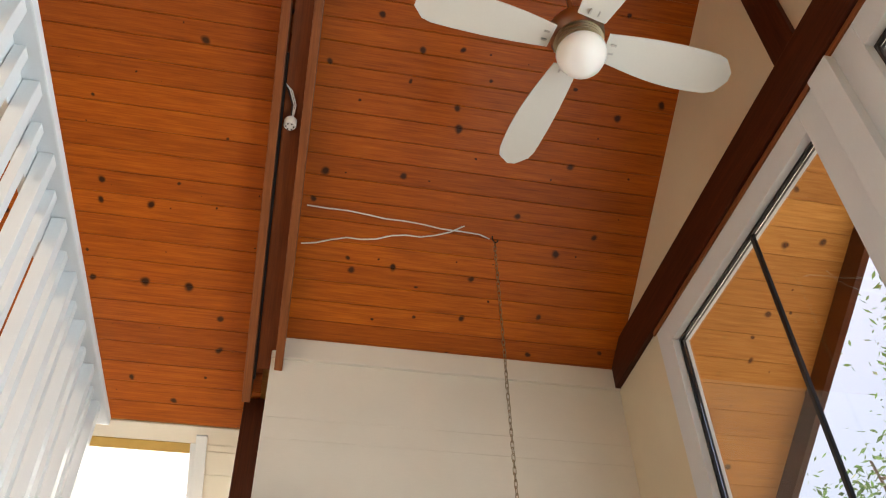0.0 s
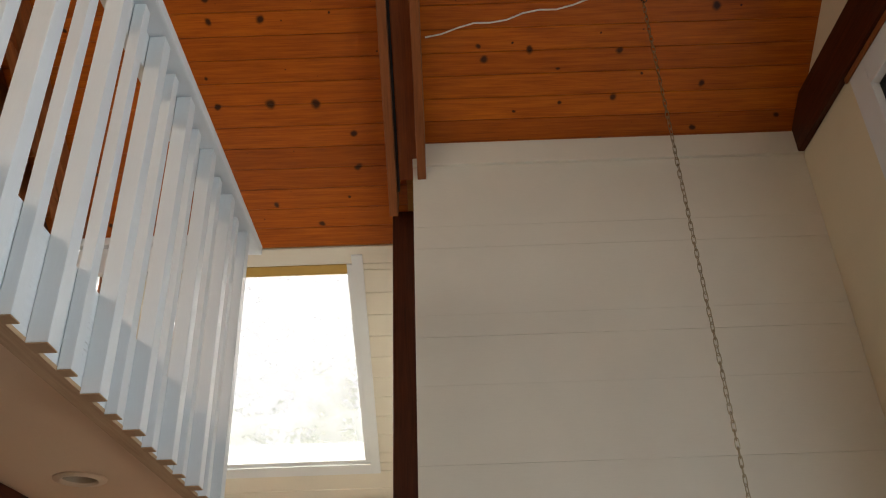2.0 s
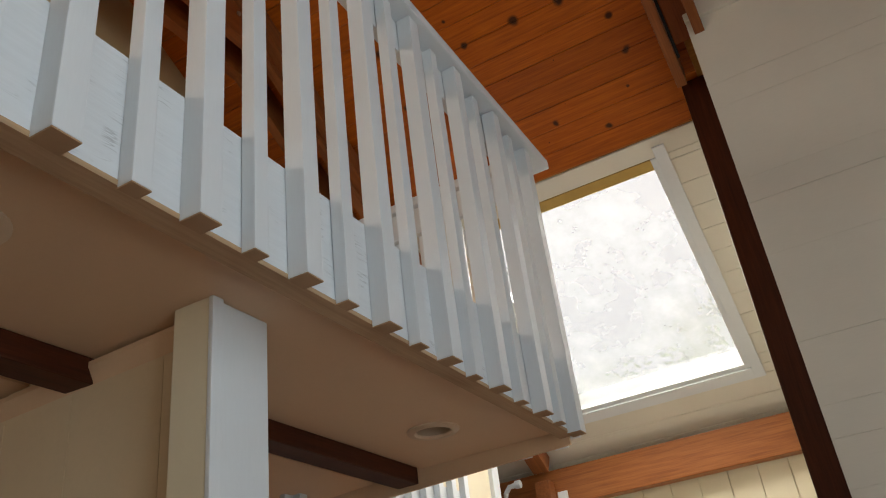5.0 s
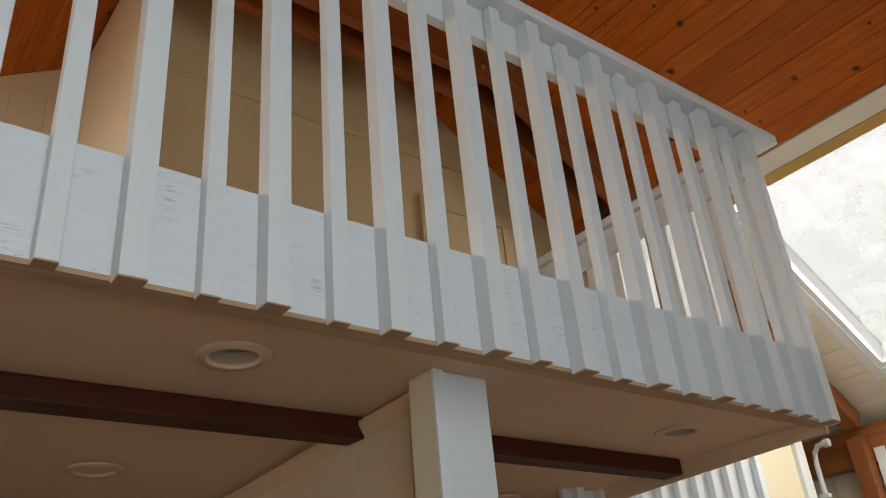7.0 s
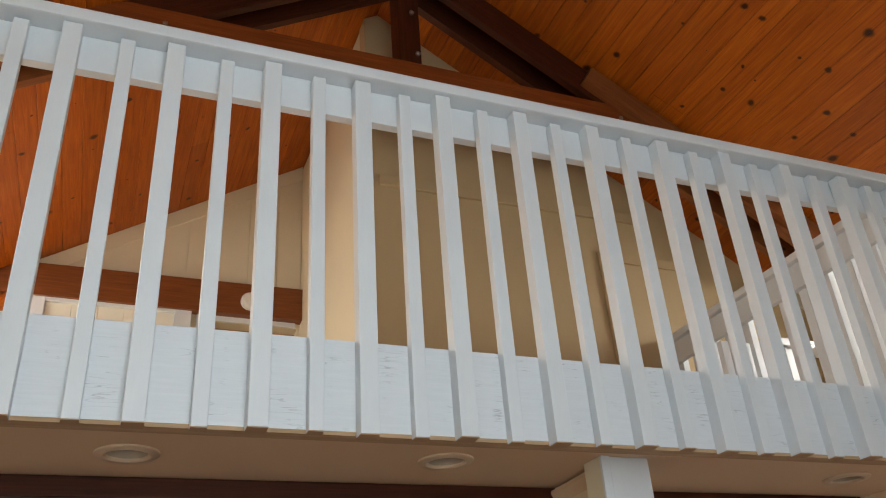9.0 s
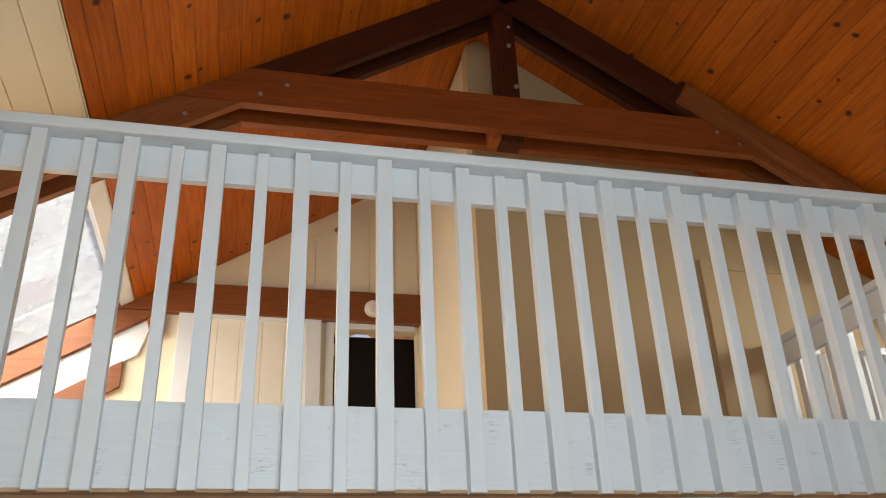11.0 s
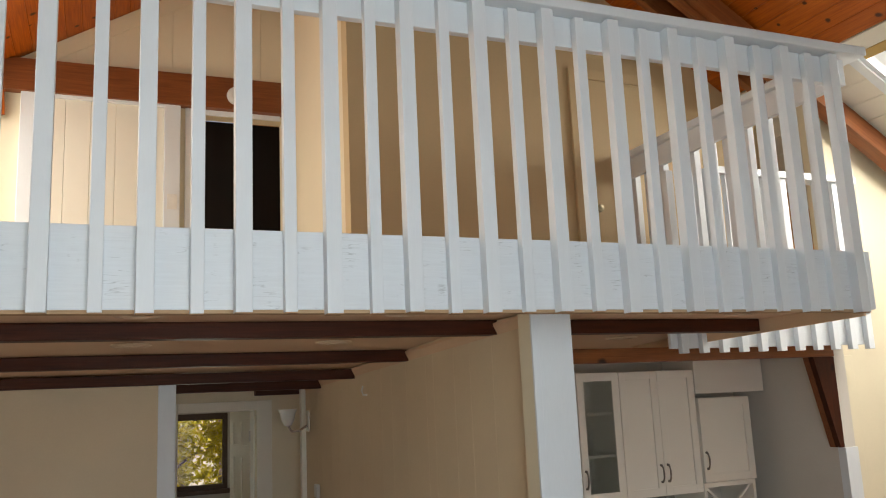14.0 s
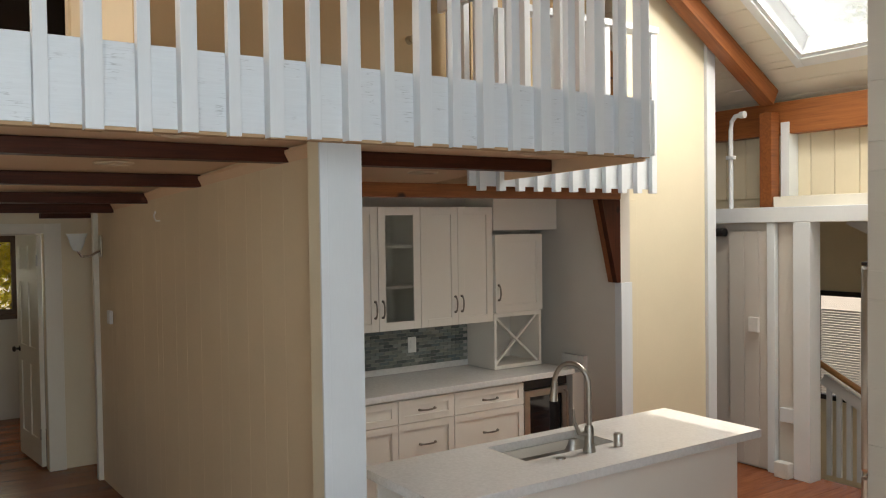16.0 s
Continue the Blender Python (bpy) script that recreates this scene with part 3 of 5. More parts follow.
def holed_slab(x0, x1, y0, y1, z0, z1, holes, r=0.064):
    """A slab with round openings through its underside."""
    bm = bmesh.new()
    add_box(bm, x0, x1, y0, y1, z0 + 0.12, z1)
    ys = [y0]
    for cx, cy in sorted(holes, key=lambda h: h[1]):
        a, b = cy - 0.2, cy + 0.2
        add_box(bm, x0, x1, ys[-1], a, z0, z0 + 0.119)
        ys.append(b)
        corners = [math.atan2(yy - cy, xx - cx) % (2 * math.pi) for xx in (x0, x1) for yy in (a, b)]
        angs = sorted({*corners, *(2 * math.pi * q / 32 for q in range(32))})
        rim, top, edge = [], [], []
        for t in angs:
            c, d = math.cos(t), math.sin(t)
            k = min(((x1 - cx) / c if c > 0 else (x0 - cx) / c) if abs(c) > 1e-9 else 9, ((b - cy) / d if d > 0 else (a - cy) / d) if abs(d) > 1e-9 else 9)
            rim.append(bm.verts.new((cx + r * c, cy + r * d, z0)))
            top.append(bm.verts.new((cx + r * c, cy + r * d, z0 + 0.119)))
            edge.append(bm.verts.new((cx + k * c, cy + k * d, z0)))
        n = len(angs)
        for q in range(n):
            w = (q + 1) % n
            bm.faces.new((edge[q], rim[q], rim[w], edge[w]))
            bm.faces.new((rim[q], top[q], top[w], rim[w]))
    add_box(bm, x0, x1, ys[-1], y1, z0, z0 + 0.119)
    return bm


slab = structure("loft_slab", holed_slab(-0.95, -0.075, -1.7, RET_Y - 0.05, SOF_Z, 2.53, CANS), SOFFIT, "flat painted underside of the loft", "ceiling")


def tilted_slab(name, x0, x1, y0, y1, label):
    """A ceiling that falls slightly towards the back of the house."""
    bm = bmesh.new()
    pts = [(x0, soffit_z(x0)), (x1, soffit_z(x1)), (x1, 2.53), (x0, 2.53)]
    a = [bm.verts.new((x, y0, z)) for x, z in pts]
    b = [bm.verts.new((x, y1, z)) for x, z in pts]
    bm.faces.new(a)
    bm.faces.new(b[::-1])
    for k in range(4):
        bm.faces.new((a[k], a[(k + 1) % 4], b[(k + 1) % 4], b[k]))
    return structure(name, bm, SOFFIT, label, "ceiling")


tilted_slab("loft_slab_kitchen", -4.7, -0.95, 3.30, RET_Y - 0.05, "flat painted ceiling of the kitchen")
tilted_slab("loft_slab_middle", -4.7, -0.95, -1.7, 3.30, "flat painted ceiling of the hall")
tilted_slab("loft_slab_kitchen_back", -4.7, -1.95, RET_Y - 0.05, 7.0, "flat painted ceiling of the kitchen")
structure("loft_slab_hall", box(-8.2, -4.7, -1.7, 7.0, 2.14, 2.53), SOFFIT, "flat painted ceiling of the back room", "ceiling")
structure("loft_slab_strip", box(-1.95, -1.26, RET_Y - 0.05, 6.2, 2.36, 2.53), SOFFIT, "flat painted ceiling strip beside the stairwell", "ceiling")


def baluster(name, w, d, z0, z1, root, m):
    bm = box(-d, 0, -w, 0, z0, z1, 0.003)
    ob = part(name, bm, WHITE, root)
    ob.matrix_local = m
    return ob


rail = thing("loft_railing", "white-painted timber railing with square balusters along the loft edge", "railing", kind="structure")
part("fascia_board", box(-0.075, -0.043, -1.7, 4.79, FAS_B, FAS_T, 0.003), FASCIA, rail, "white board with fine paint cracks")
part("sawn_edge", box(-0.098, -0.041, -1.7, 4.79, FAS_B - 0.012, FAS_B - 0.0005), SAWN, rail, "unpainted rough-sawn lower edge")
part("sub_rail", box(-0.082, -0.046, -1.7, 4.79, 3.43, 3.565, 0.003), WHITE, rail)
part("top_rail", box(-0.115, 0.03, -1.7, 4.965, 3.566, 3.612, 0.008), WHITE, rail)
wide_me = finish(box(-0.043, 0.010, -0.057, 0, 2.30, 3.562, 0.003), "baluster", WHITE)
slim_me = finish(box(-0.0425, -0.006, -0.044, 0, 2.302, 3.55, 0.003), "baluster", WHITE)
tip_wide = finish(box(-0.0425, 0.0095, -0.0565, -0.0005, 2.2965, 2.2995), "cut_end", RAW)
tip_slim = finish(box(-0.042, -0.0065, -0.0435, -0.0005, 2.2985, 2.3015), "cut_end", RAW)
yy, k = 4.79, 0
while yy > -1.5:
    me, tip = (wide_me, tip_wide) if k % 2 == 0 else (slim_me, tip_slim)
    ob = new("baluster", me)
    ob.parent = rail
    tilt = random.uniform(-0.0015, 0.0015)
    ob.location = (random.uniform(-0.0015, 0.0015), yy + random.uniform(-0.003, 0.003), random.uniform(-0.003, 0.004))
    ob.rotation_euler = (tilt, 0, random.uniform(-0.012, 0.012))
    e = new("cut_end", tip)
    e.parent = ob
    k += 1
    yy -= 0.1593 if k <= 10 else 0.1547

ret = thing("loft_railing", "white-painted return railing across the end of the loft", "railing", kind="structure")
part("fascia_board", box(-1.93, -0.045, RET_Y - 0.05, RET_Y - 0.018, FAS_B, FAS_T, 0.003), WHITE, ret)
part("sub_rail", box(-1.93, -0.045, RET_Y - 0.05, RET_Y - 0.016, 3.43, 3.565, 0.003), WHITE, ret)
part("top_rail", box(-1.93, -0.116, RET_Y - 0.08, RET_Y + 0.065, 3.5665, 3.6115, 0.008), WHITE, ret)
wr = finish(box(-0.057, 0, -0.018, 0.026, 2.30, 3.562, 0.003), "baluster", WHITE)
for k in range(12):
    ob = new("baluster", wr)
    ob.parent = ret
    ob.location = (-0.115 - 0.155 * k, RET_Y, random.uniform(-0.003, 0.003))

bm = bmesh.new()
bv = [bm.verts.new((x, y, z)) for x, lo in ((-1.95, 2.232), (-0.078, 2.288)) for y, z in ((RET_Y - 0.064, lo), (RET_Y - 0.051, lo), (RET_Y - 0.051, 2.36), (RET_Y - 0.064, 2.36))]
for f in ((0, 1, 2, 3), (7, 6, 5, 4), (0, 4, 5, 1), (1, 5, 6, 2), (2, 6, 7, 3), (3, 7, 4, 0)):
    bm.faces.new([bv[q] for q in f])
structure("trim_loft_end", bm, SOFFIT, "painted board closing the end of the loft underside", "trim")

back = thing("stair_railing", "white-painted railing along the far side of the stairwell", "railing", kind="structure")
part("fascia_board", box(-1.26, -1.235, 4.6, 6.2, 2.22, 2.56, 0.003), WHITE, back)
part("top_rail", box(-1.30, -1.17, RET_Y + 0.07, 6.2, 3.30, 3.345, 0.006), WHITE, back)
wb = finish(box(-0.038, 0, -0.05, 0, 2.19, 3.30, 0.003), "baluster", WHITE)
for k in range(11):
    ob = new("baluster", wb)
    ob.parent = back
    ob.location = (-1.197, 6.2 - 0.15 * k, 0)

# recessed lights


def open_rings(profile, n=32):
    """(radius, height) pairs turned about z and left open at both ends."""
    bm = bmesh.new()
    rings = [[bm.verts.new((r * math.cos(2 * math.pi * q / n), r * math.sin(2 * math.pi * q / n), z)) for q in range(n)] for r, z in profile]
    for a, b in zip(rings, rings[1:]):
        for q in range(n):
            bm.faces.new((a[q], a[(q + 1) % n], b[(q + 1) % n], b[q]))
    return bm


LAMPTRIM = plain("cream_lamp_trim", (0.64, 0.48, 0.33), 0.5)
CAN = plain("dull_lamp_reflector", (0.42, 0.33, 0.23), 0.5)
can = None
for k, (x, y) in enumerate((*CANS, (-1.44, 2.62), (-1.44, 1.63), (-1.44, 4.4), (-2.35, 2.6), (-2.35, 1.63))):
    if can is None:
        can = thing("recessed_light", "white round recessed ceiling light, switched off", "ceiling light", group="recessed ceiling lights")
        smooth(part("trim_ring", open_rings([(0.060, 0.03), (0.0615, 0.0), (0.068, -0.006), (0.088, -0.005), (0.094, 0.0), (0.094, 0.005)]), LAMPTRIM, can))
        smooth(part("reflector", open_rings([(0.0605, 0.004), (0.058, 0.03), (0.054, 0.034), (0.052, 0.112), (0.002, 0.114)]), CAN, can))
        smooth(part("bulb", lathe([(0.001, 0.050), (0.026, 0.051), (0.038, 0.058), (0.040, 0.07), (0.026, 0.105), (0.001, 0.106)], (0, 0, 0), 24, Matrix.Rotation(radians(12), 3, "Y")), CAN, can, "unlit reflector bulb"))
        can.location = (x, y, SOF_Z - 0.0052)
    else:
        copy_thing(can, pose(x, y, soffit_z(x) - 0.0052))

# dark beams under the loft
for x, y0, y1, z0 in ((-0.76, -1.6, 3.225, 2.275), (-0.77, 3.36, 4.80, 2.275), (-1.88, -1.6, 3.175, 2.218), (-2.9, -1.6, 3.155, 2.158), (-3.75, 1.98, 3.125, 2.116), (-4.3, 2.7, 3.10, 2.086)):
    thing("ceiling_beam", "dark-stained timber beam under the loft ceiling", "beam", box(x - 0.05, x + 0.05, y0, y1, z0, z0 + 0.068, 0.006), BEAM_Y, "beams under the loft", "structure")

# loft rooms
LOFT_Z = 2.53
DW = -3.85


def wall_panel(name, x0, x1, y0, y1, z0, material, label):
    """A wall across x whose top follows the roof."""
    bm = bmesh.new()
    ys = sorted({y0, y1, *([RIDGE_Y] if y0 < RIDGE_Y < y1 else [])})
    top = lambda y: RIDGE_Z - ROOF_B * abs(y - RIDGE_Y) - 0.002
    a = [(y0, z0), (y1, z0)] + [(y, top(y)) for y in reversed(ys)]
    va = [bm.verts.new((x0, *p)) for p in a]
    vb = [bm.verts.new((x1, *p)) for p in a]
    bm.faces.new(va)
    bm.faces.new(vb[::-1])
    for k in range(len(a)):
        bm.faces.new((va[k], va[(k + 1) % len(a)], vb[(k + 1) % len(a)], vb[k]))
    return structure(name, bm, material, label, "wall")


wall_panel("wall_loft", -2.07, -1.95, 2.88, 6.3, LOFT_Z, TAN, "tan painted loft wall")
structure("wall_loft_return", box(DW, -2.07, 2.88, 2.98, LOFT_Z, 5.87), CREAM, "cream painted return wall in the loft", "wall")
# wall with the loft door
dy0, dy1, dz1 = 2.15, 2.86, 4.335
bm = bmesh.new()
add_box(bm, DW - 0.12, DW, 0.45, dy0, LOFT_Z, 4.40)
add_box(bm, DW - 0.12, DW, dy0, 2.88, dz1, 4.40)
add_box(bm, DW - 0.12, DW, dy1, 2.88, LOFT_Z, dz1)
structure("wall_loft_door", bm, CREAM, "cream board wall beside the loft door", "wall")
wall_panel("wall_loft_upper", DW - 0.12, DW, 0.46, 2.88, 4.40, CREAM, "cream board wall above the loft tie beam")
lw = structure("wall_loft_boards", box(DW, DW + 0.003, 0.95, 2.86, 4.40, 4.45), CREAM, "cream vertical boards above the loft tie beam", "wall")
yy = 0.80
while yy < 2.85:
    ye = min(yy + 0.235, 2.876)
    za, zb = (RIDGE_Z - ROOF_B * (RIDGE_Y - q) - 0.14 for q in (yy, ye))
    if zb > 4.5:
        part("board", profile_x(DW + 0.0035, DW + 0.012, [(yy + 0.002, 4.451), (ye - 0.002, 4.451), (ye - 0.002, zb), (yy + 0.002, max(za, 4.46))]), CREAM, lw)
    yy += 0.235
structure("trim_loft_slope", profile_x(DW + 0.001, DW + 0.02, [(0.62, RIDGE_Z - ROOF_B * (RIDGE_Y - 0.62) - 0.004), (2.878, RIDGE_Z - ROOF_B * (RIDGE_Y - 2.878) - 0.004), (2.878, RIDGE_Z - ROOF_B * (RIDGE_Y - 2.878) - 0.145), (0.82, RIDGE_Z - ROOF_B * (RIDGE_Y - 0.82) - 0.145)]), CREAM, "cream sloping trim board under the roof", "trim")
structure("wall_loft_eave", profile_x(DW - 0.12, DW, [(-1.6, LOFT_Z), (0.449, LOFT_Z), (0.449, 4.39), (-1.6, 3.13)]), CREAM, "cream painted wall under the sloping eave", "wall")
structure("loft_rafter", profile_x(DW + 0.002, DW + 0.08, [(0.76, 4.38), (-1.5, 3.025), (-1.5, 3.25), (0.36, 4.385)]), RAFTER, "reddish stained rafter beside the loft skylight", "beam")
structure("loft_rafter_trim", profile_x(DW + 0.002, DW + 0.03, [(0.72, 4.355), (-1.5, 3.02), (-1.5, 2.75), (0.62, 4.03)]), WHITE, "white painted trim board under the rafter", "trim")
structure("loft_brace", profile_x(DW + 0.002, DW + 0.05, [(0.52, 3.968), (-0.03, 3.630), (0.06, 3.48), (0.52, 3.765)]), RAFTER, "reddish stained short brace on the loft wall", "beam")
structure("loft_block", profile_x(DW + 0.031, DW + 0.06, [(0.64, 4.40), (0.79, 4.40), (0.80, 4.20), (0.70, 4.16)]), PINE, "orange pine block under the tie beam", "beam")
# near-black block stands in for the shade beyond the loft doorway
structure("loft_shade_block", box(-6.2, DW - 0.9, 1.2, 3.4, LOFT_Z, 4.6), PAINTED_DARK, "near-black block painted as the shade behind the loft door", "wall")
structure("loft_tie_beam", profile_x(DW + 0.002, DW + 0.09, [(0.27, 4.39), (2.878, 4.375), (2.878, 4.645), (0.80, 4.635), (0.62, 4.5)]), RAFTER, "reddish stained tie beam across the loft wall", "beam")
dr = thing("door_1", "white cased doorway to an unlit loft room", "door", kind="structure")
for bx in ((dy0 - 0.07, dy0, LOFT_Z, dz1 + 0.05), (dy0, dy1 - 0.02, dz1, dz1 + 0.05)):
    part("door_casing", box(DW, DW + 0.02, *bx, 0.003), WHITE, dr)
part("hinge", box(DW - 0.04, DW - 0.01, dy0, dy0 + 0.012, 4.1, 4.2), STEEL, dr)
bd = thing("loft_cupboard", "cream panelled cupboard with a wide frame against the loft wall", "cupboard", kind="")
for q in range(5):
    part("plank", box(DW, DW + 0.03, 1.03 + 0.178 * q + 0.001, 1.03 + 0.178 * (q + 1) - 0.001, LOFT_Z, 4.36, 0.003), DOORWHITE, bd)
for bx in ((0.90, 1.03, LOFT_Z, 4.46), (1.92, 2.04, LOFT_Z, 4.46), (1.03, 1.92, 4.36, 4.46)):
    part("frame", box(DW, DW + 0.06, *bx, 0.004), WHITE, bd)
sd = thing("smoke_detector", "round white smoke detector on the tie beam", "smoke detector")
part("base", lathe([(0.001, 0), (0.075, 0), (0.075, 0.015), (0.001, 0.016)], (DW + 0.09, 2.468, 4.49), 28, Matrix.Rotation(radians(90), 3, "Y")), PLASTIC, sd)
part("cover", lathe([(0.068, 0.016), (0.066, 0.03), (0.045, 0.038), (0.001, 0.04)], (DW + 0.09, 2.468, 4.49), 28, Matrix.Rotation(radians(90), 3, "Y")), PLASTIC, sd)

# ---- lower floor: hall, kitchen ----
HALL_Y = 3.26
bm = bmesh.new()
hv = [bm.verts.new(c) for z in (0.0, 2.34) for c in ((-0.331, 3.235, z), (-4.2, 3.105, z), (-4.2, 3.2, z), (-0.331, HALL_Y + 0.06, z))]
for f in ((0, 1, 2, 3), (7, 6, 5, 4), (0, 4, 5, 1), (1, 5, 6, 2), (2, 6, 7, 3), (3, 7, 4, 0)):
    bm.faces.new([hv[q] for q in f])
hall = structure("wall_hall", bm, HALLPAINT, "tan painted hall wall of wide vertical boards", "wall")
HALL_DIR = Vector((-3.869, -0.13, 0)).normalized()
HALL_M = Matrix.Translation((-0.331, 3.235, 0)) @ Matrix(((HALL_DIR.x, -HALL_DIR.y, 0, 0), (HALL_DIR.y, HALL_DIR.x, 0, 0), (0, 0, 1, 0), (0, 0, 0, 1)))
u, k = 0.046, 0
while u < 3.84:
    w = min((0.105, 0.30, 0.245, 0.19, 0.27)[k % 5], 3.87 - u)
    part("board", box(u + 0.0008, u + w - 0.0008, 0.0003, 0.008, 0.0, soffit_z(-0.331 - u) - 0.002, 0.0014, HALL_M), HALLPAINT, hall)
    u += w
    k += 1
cv = bmesh.new()
cs = [cv.verts.new(HALL_M @ Vector((q, d, soffit_z(-0.331 - q) - e))) for q in (0.05, 3.85) for d, e in ((0.0085, 0.001), (0.03, 0.001), (0.03, 0.014), (0.0085, 0.055))]
for f in ((0, 1, 2, 3), (7, 6, 5, 4), (0, 4, 5, 1), (1, 5, 6, 2), (2, 6, 7, 3), (3, 7, 4, 0)):
    cv.faces.new([cs[q] for q in f])
structure("trim_hall_cove", cv, SOFFIT, "painted cove strip between hall wall and ceiling", "trim")
structure("trim_hall_corner", box(-4.24, -4.17, 3.06, 3.098, 0.0, 2.15, 0.003), DOORWHITE, "white corner trim in the hall", "trim")
structure("wall_kitchen_end", box(-2.55, -2.42, HALL_Y + 0.1, 7.0, 0.0, 2.27), GREY, "kitchen back wall", "wall")
np_ = thing("wall_post", "white-painted square post at the end of the hall wall", "post", kind="structure")
part("shaft", box(-0.33, -0.27, 3.186, 3.347, 0.0, SOF_Z - 0.001, 0.004), WHITE, np_)
part("side_board", box(-0.378, -0.272, 3.150, 3.1845, 0.0, SOF_Z - 0.001, 0.002), CREAM, np_, "cream-painted side board")
part("corner_strip", box(-0.2715, -0.258, 3.148, 3.183, 0.0, SOF_Z - 0.001, 0.003), WHITE, np_)
bm = bmesh.new()
add_box(bm, -3.12, -3.0, -1.7, 1.86, 0.0, 2.3)
structure("wall_left", bm, HALLPAINT, "tan painted wall beside the hall", "wall")
structure("trim_left", box(-3.13, -2.985, 1.855, 1.965, 0.0, 2.22, 0.004), WHITE, "white corner trim", "trim")
bm = bmesh.new()
HX = -4.7
add_box(bm, HX - 0.1, HX, 1.2, 2.12, 0, 2.2)
add_box(bm, HX - 0.1, HX, 2.78, HALL_Y + 0.3, 0, 2.2)
add_box(bm, HX - 0.1, HX, 2.12, 2.78, 1.98, 2.2)
structure("wall_hall_end", bm, CREAM, "hall end wall with a doorway", "wall")
structure("wall_back_room", box(-7.2, -7.08, 0.5, 5, 0, 1.12), GREY, "pale wall under the back window", "wall")
bm = bmesh.new()
add_box(bm, -7.2, -7.08, 0.5, 2.2, 1.12, SOF_Z)
add_box(bm, -7.2, -7.08, 2.86, 5, 1.12, SOF_Z)
add_box(bm, -7.2, -7.08, 2.2, 2.86, 1.95, SOF_Z)
structure("wall_back_room_upper", bm, GREY, "pale wall round the back window", "wall")
structure("wall_back_room_side", box(-7.1, HX - 0.1, 3.0, 3.1, 0, SOF_Z), GREY, "pale side wall of the back room", "wall")
structure("wall_back_room_left", box(-7.1, HX - 0.1, 0.5, 0.6, 0, SOF_Z), GREY, "pale side wall of the back room", "wall")

# kitchen: cabinets against x = -2.4
structure("wall_kitchen_side", box(-2.42, -1.42, 5.95, 6.05, 0.0, 2.29), GREY, "grey painted kitchen side wall", "wall")
wall_panel("wall_stair", -1.56, -1.45, 6.055, 6.92, 0.0, CREAM, "cream painted tall wall beside the stairs")
structure("trim_stair_corner", box(-1.57, -1.42, 6.92, 7.02, 0.0, 3.52, 0.004), WHITE, "white corner trim", "trim")
structure("kitchen_beam", box(-1.50, -1.40, 3.37, 6.05, 2.155, 2.24, 0.005), RAFTER, "reddish stained beam over the kitchen opening", "beam")

# ---- kitchen ----


def shaker(name, parent, x, y0, y1, z0, z1, rail=0.055, glass=False, material=None):
    """A framed cabinet front facing +x, with a recessed panel or a pane."""
    material = material or CABINET
    if glass:
        d = part(name, box(x, x + 0.02, y0 + rail, y1 - rail, z0, z0 + rail, 0.0012), material, parent)
    else:
        d = part(name, box(x, x + 0.009, y0 + rail, y1 - rail, z0 + rail, z1 - rail), material, parent)
        part("rail", box(x, x + 0.02, y0 + rail, y1 - rail, z0, z0 + rail, 0.0012), material, d)
    part("rail", box(x, x + 0.02, y0 + rail, y1 - rail, z1 - rail, z1, 0.0012), material, d)
    for a in (y0, y1 - rail):
        part("stile", box(x, x + 0.02, a, a + rail, z0, z1, 0.0012), material, d)
    if glass:
        part("pane", box(x + 0.006, x + 0.010, y0 + rail, y1 - rail, z0 + rail, z1 - rail), FROST, d, "frosted glass pane")
    return d


def pull(parent, x, y, z, vertical=True, ln=0.11):
    """An arched bar pull with two feet."""
    pts = []
    for k in range(9):
        u = k / 8
        off = 0.010 + 0.020 * math.sin(math.pi * u) ** 0.5
        a = (u - 0.5) * ln
        pts.append((x + off, y, z + a) if vertical else (x + off, y + a, z))
    bm = tube(pts, [0.008, 0.0055, 0.005, 0.006, 0.0065, 0.006, 0.005, 0.0055, 0.008], 8)
    for a in (-ln / 2, ln / 2):
        c = Vector((x, y, z + a) if vertical else (x, y + a, z))
        cyl(c, c + Vector((0.014, 0, 0)), 0.009, 0.007, 10, bm)
    return smooth(part("handle", bm, PULL, parent, "antique nickel bar pull"))


def wall_cabinet(label, y0, y1, z0, z1, doors, depth=0.33, shelf=False):
    root = thing("wall_cabinet", label, "cabinet", group="wall cabinets")
    xb, xf = -2.418, -2.42 + depth + 0.015
    bm = bmesh.new()
    t = 0.018
    add_box(bm, xb, xf, y0, y0 + t, z0, z1)
    add_box(bm, xb, xf, y1 - t, y1, z0, z1)
    add_box(bm, xb, xf, y0 + t, y1 - t, z1 - t, z1)
    add_box(bm, xb, xf, y0 + t, y1 - t, z0, z0 + t)
    add_box(bm, xb, xb + 0.01, y0 + t, y1 - t, z0 + t, z1 - t)
    part("body", bm, CABINET, root)
    if shelf:
        for zz in (z0 + 0.28, z0 + 0.56):
            part("shelf", box(xb + 0.012, xf - 0.03, y0 + t, y1 - t, zz, zz + 0.018), CABINET, root)
    for a, b, side, gl in doors:
        d = shaker("door", root, xf + 0.001, a + 0.0015, b - 0.0015, z0 + 0.002, z1 - 0.002, glass=gl)
        yh = b - 0.028 if side > 0 else a + 0.028
        pull(d, xf + 0.021, yh, z0 + 0.15)
    return root


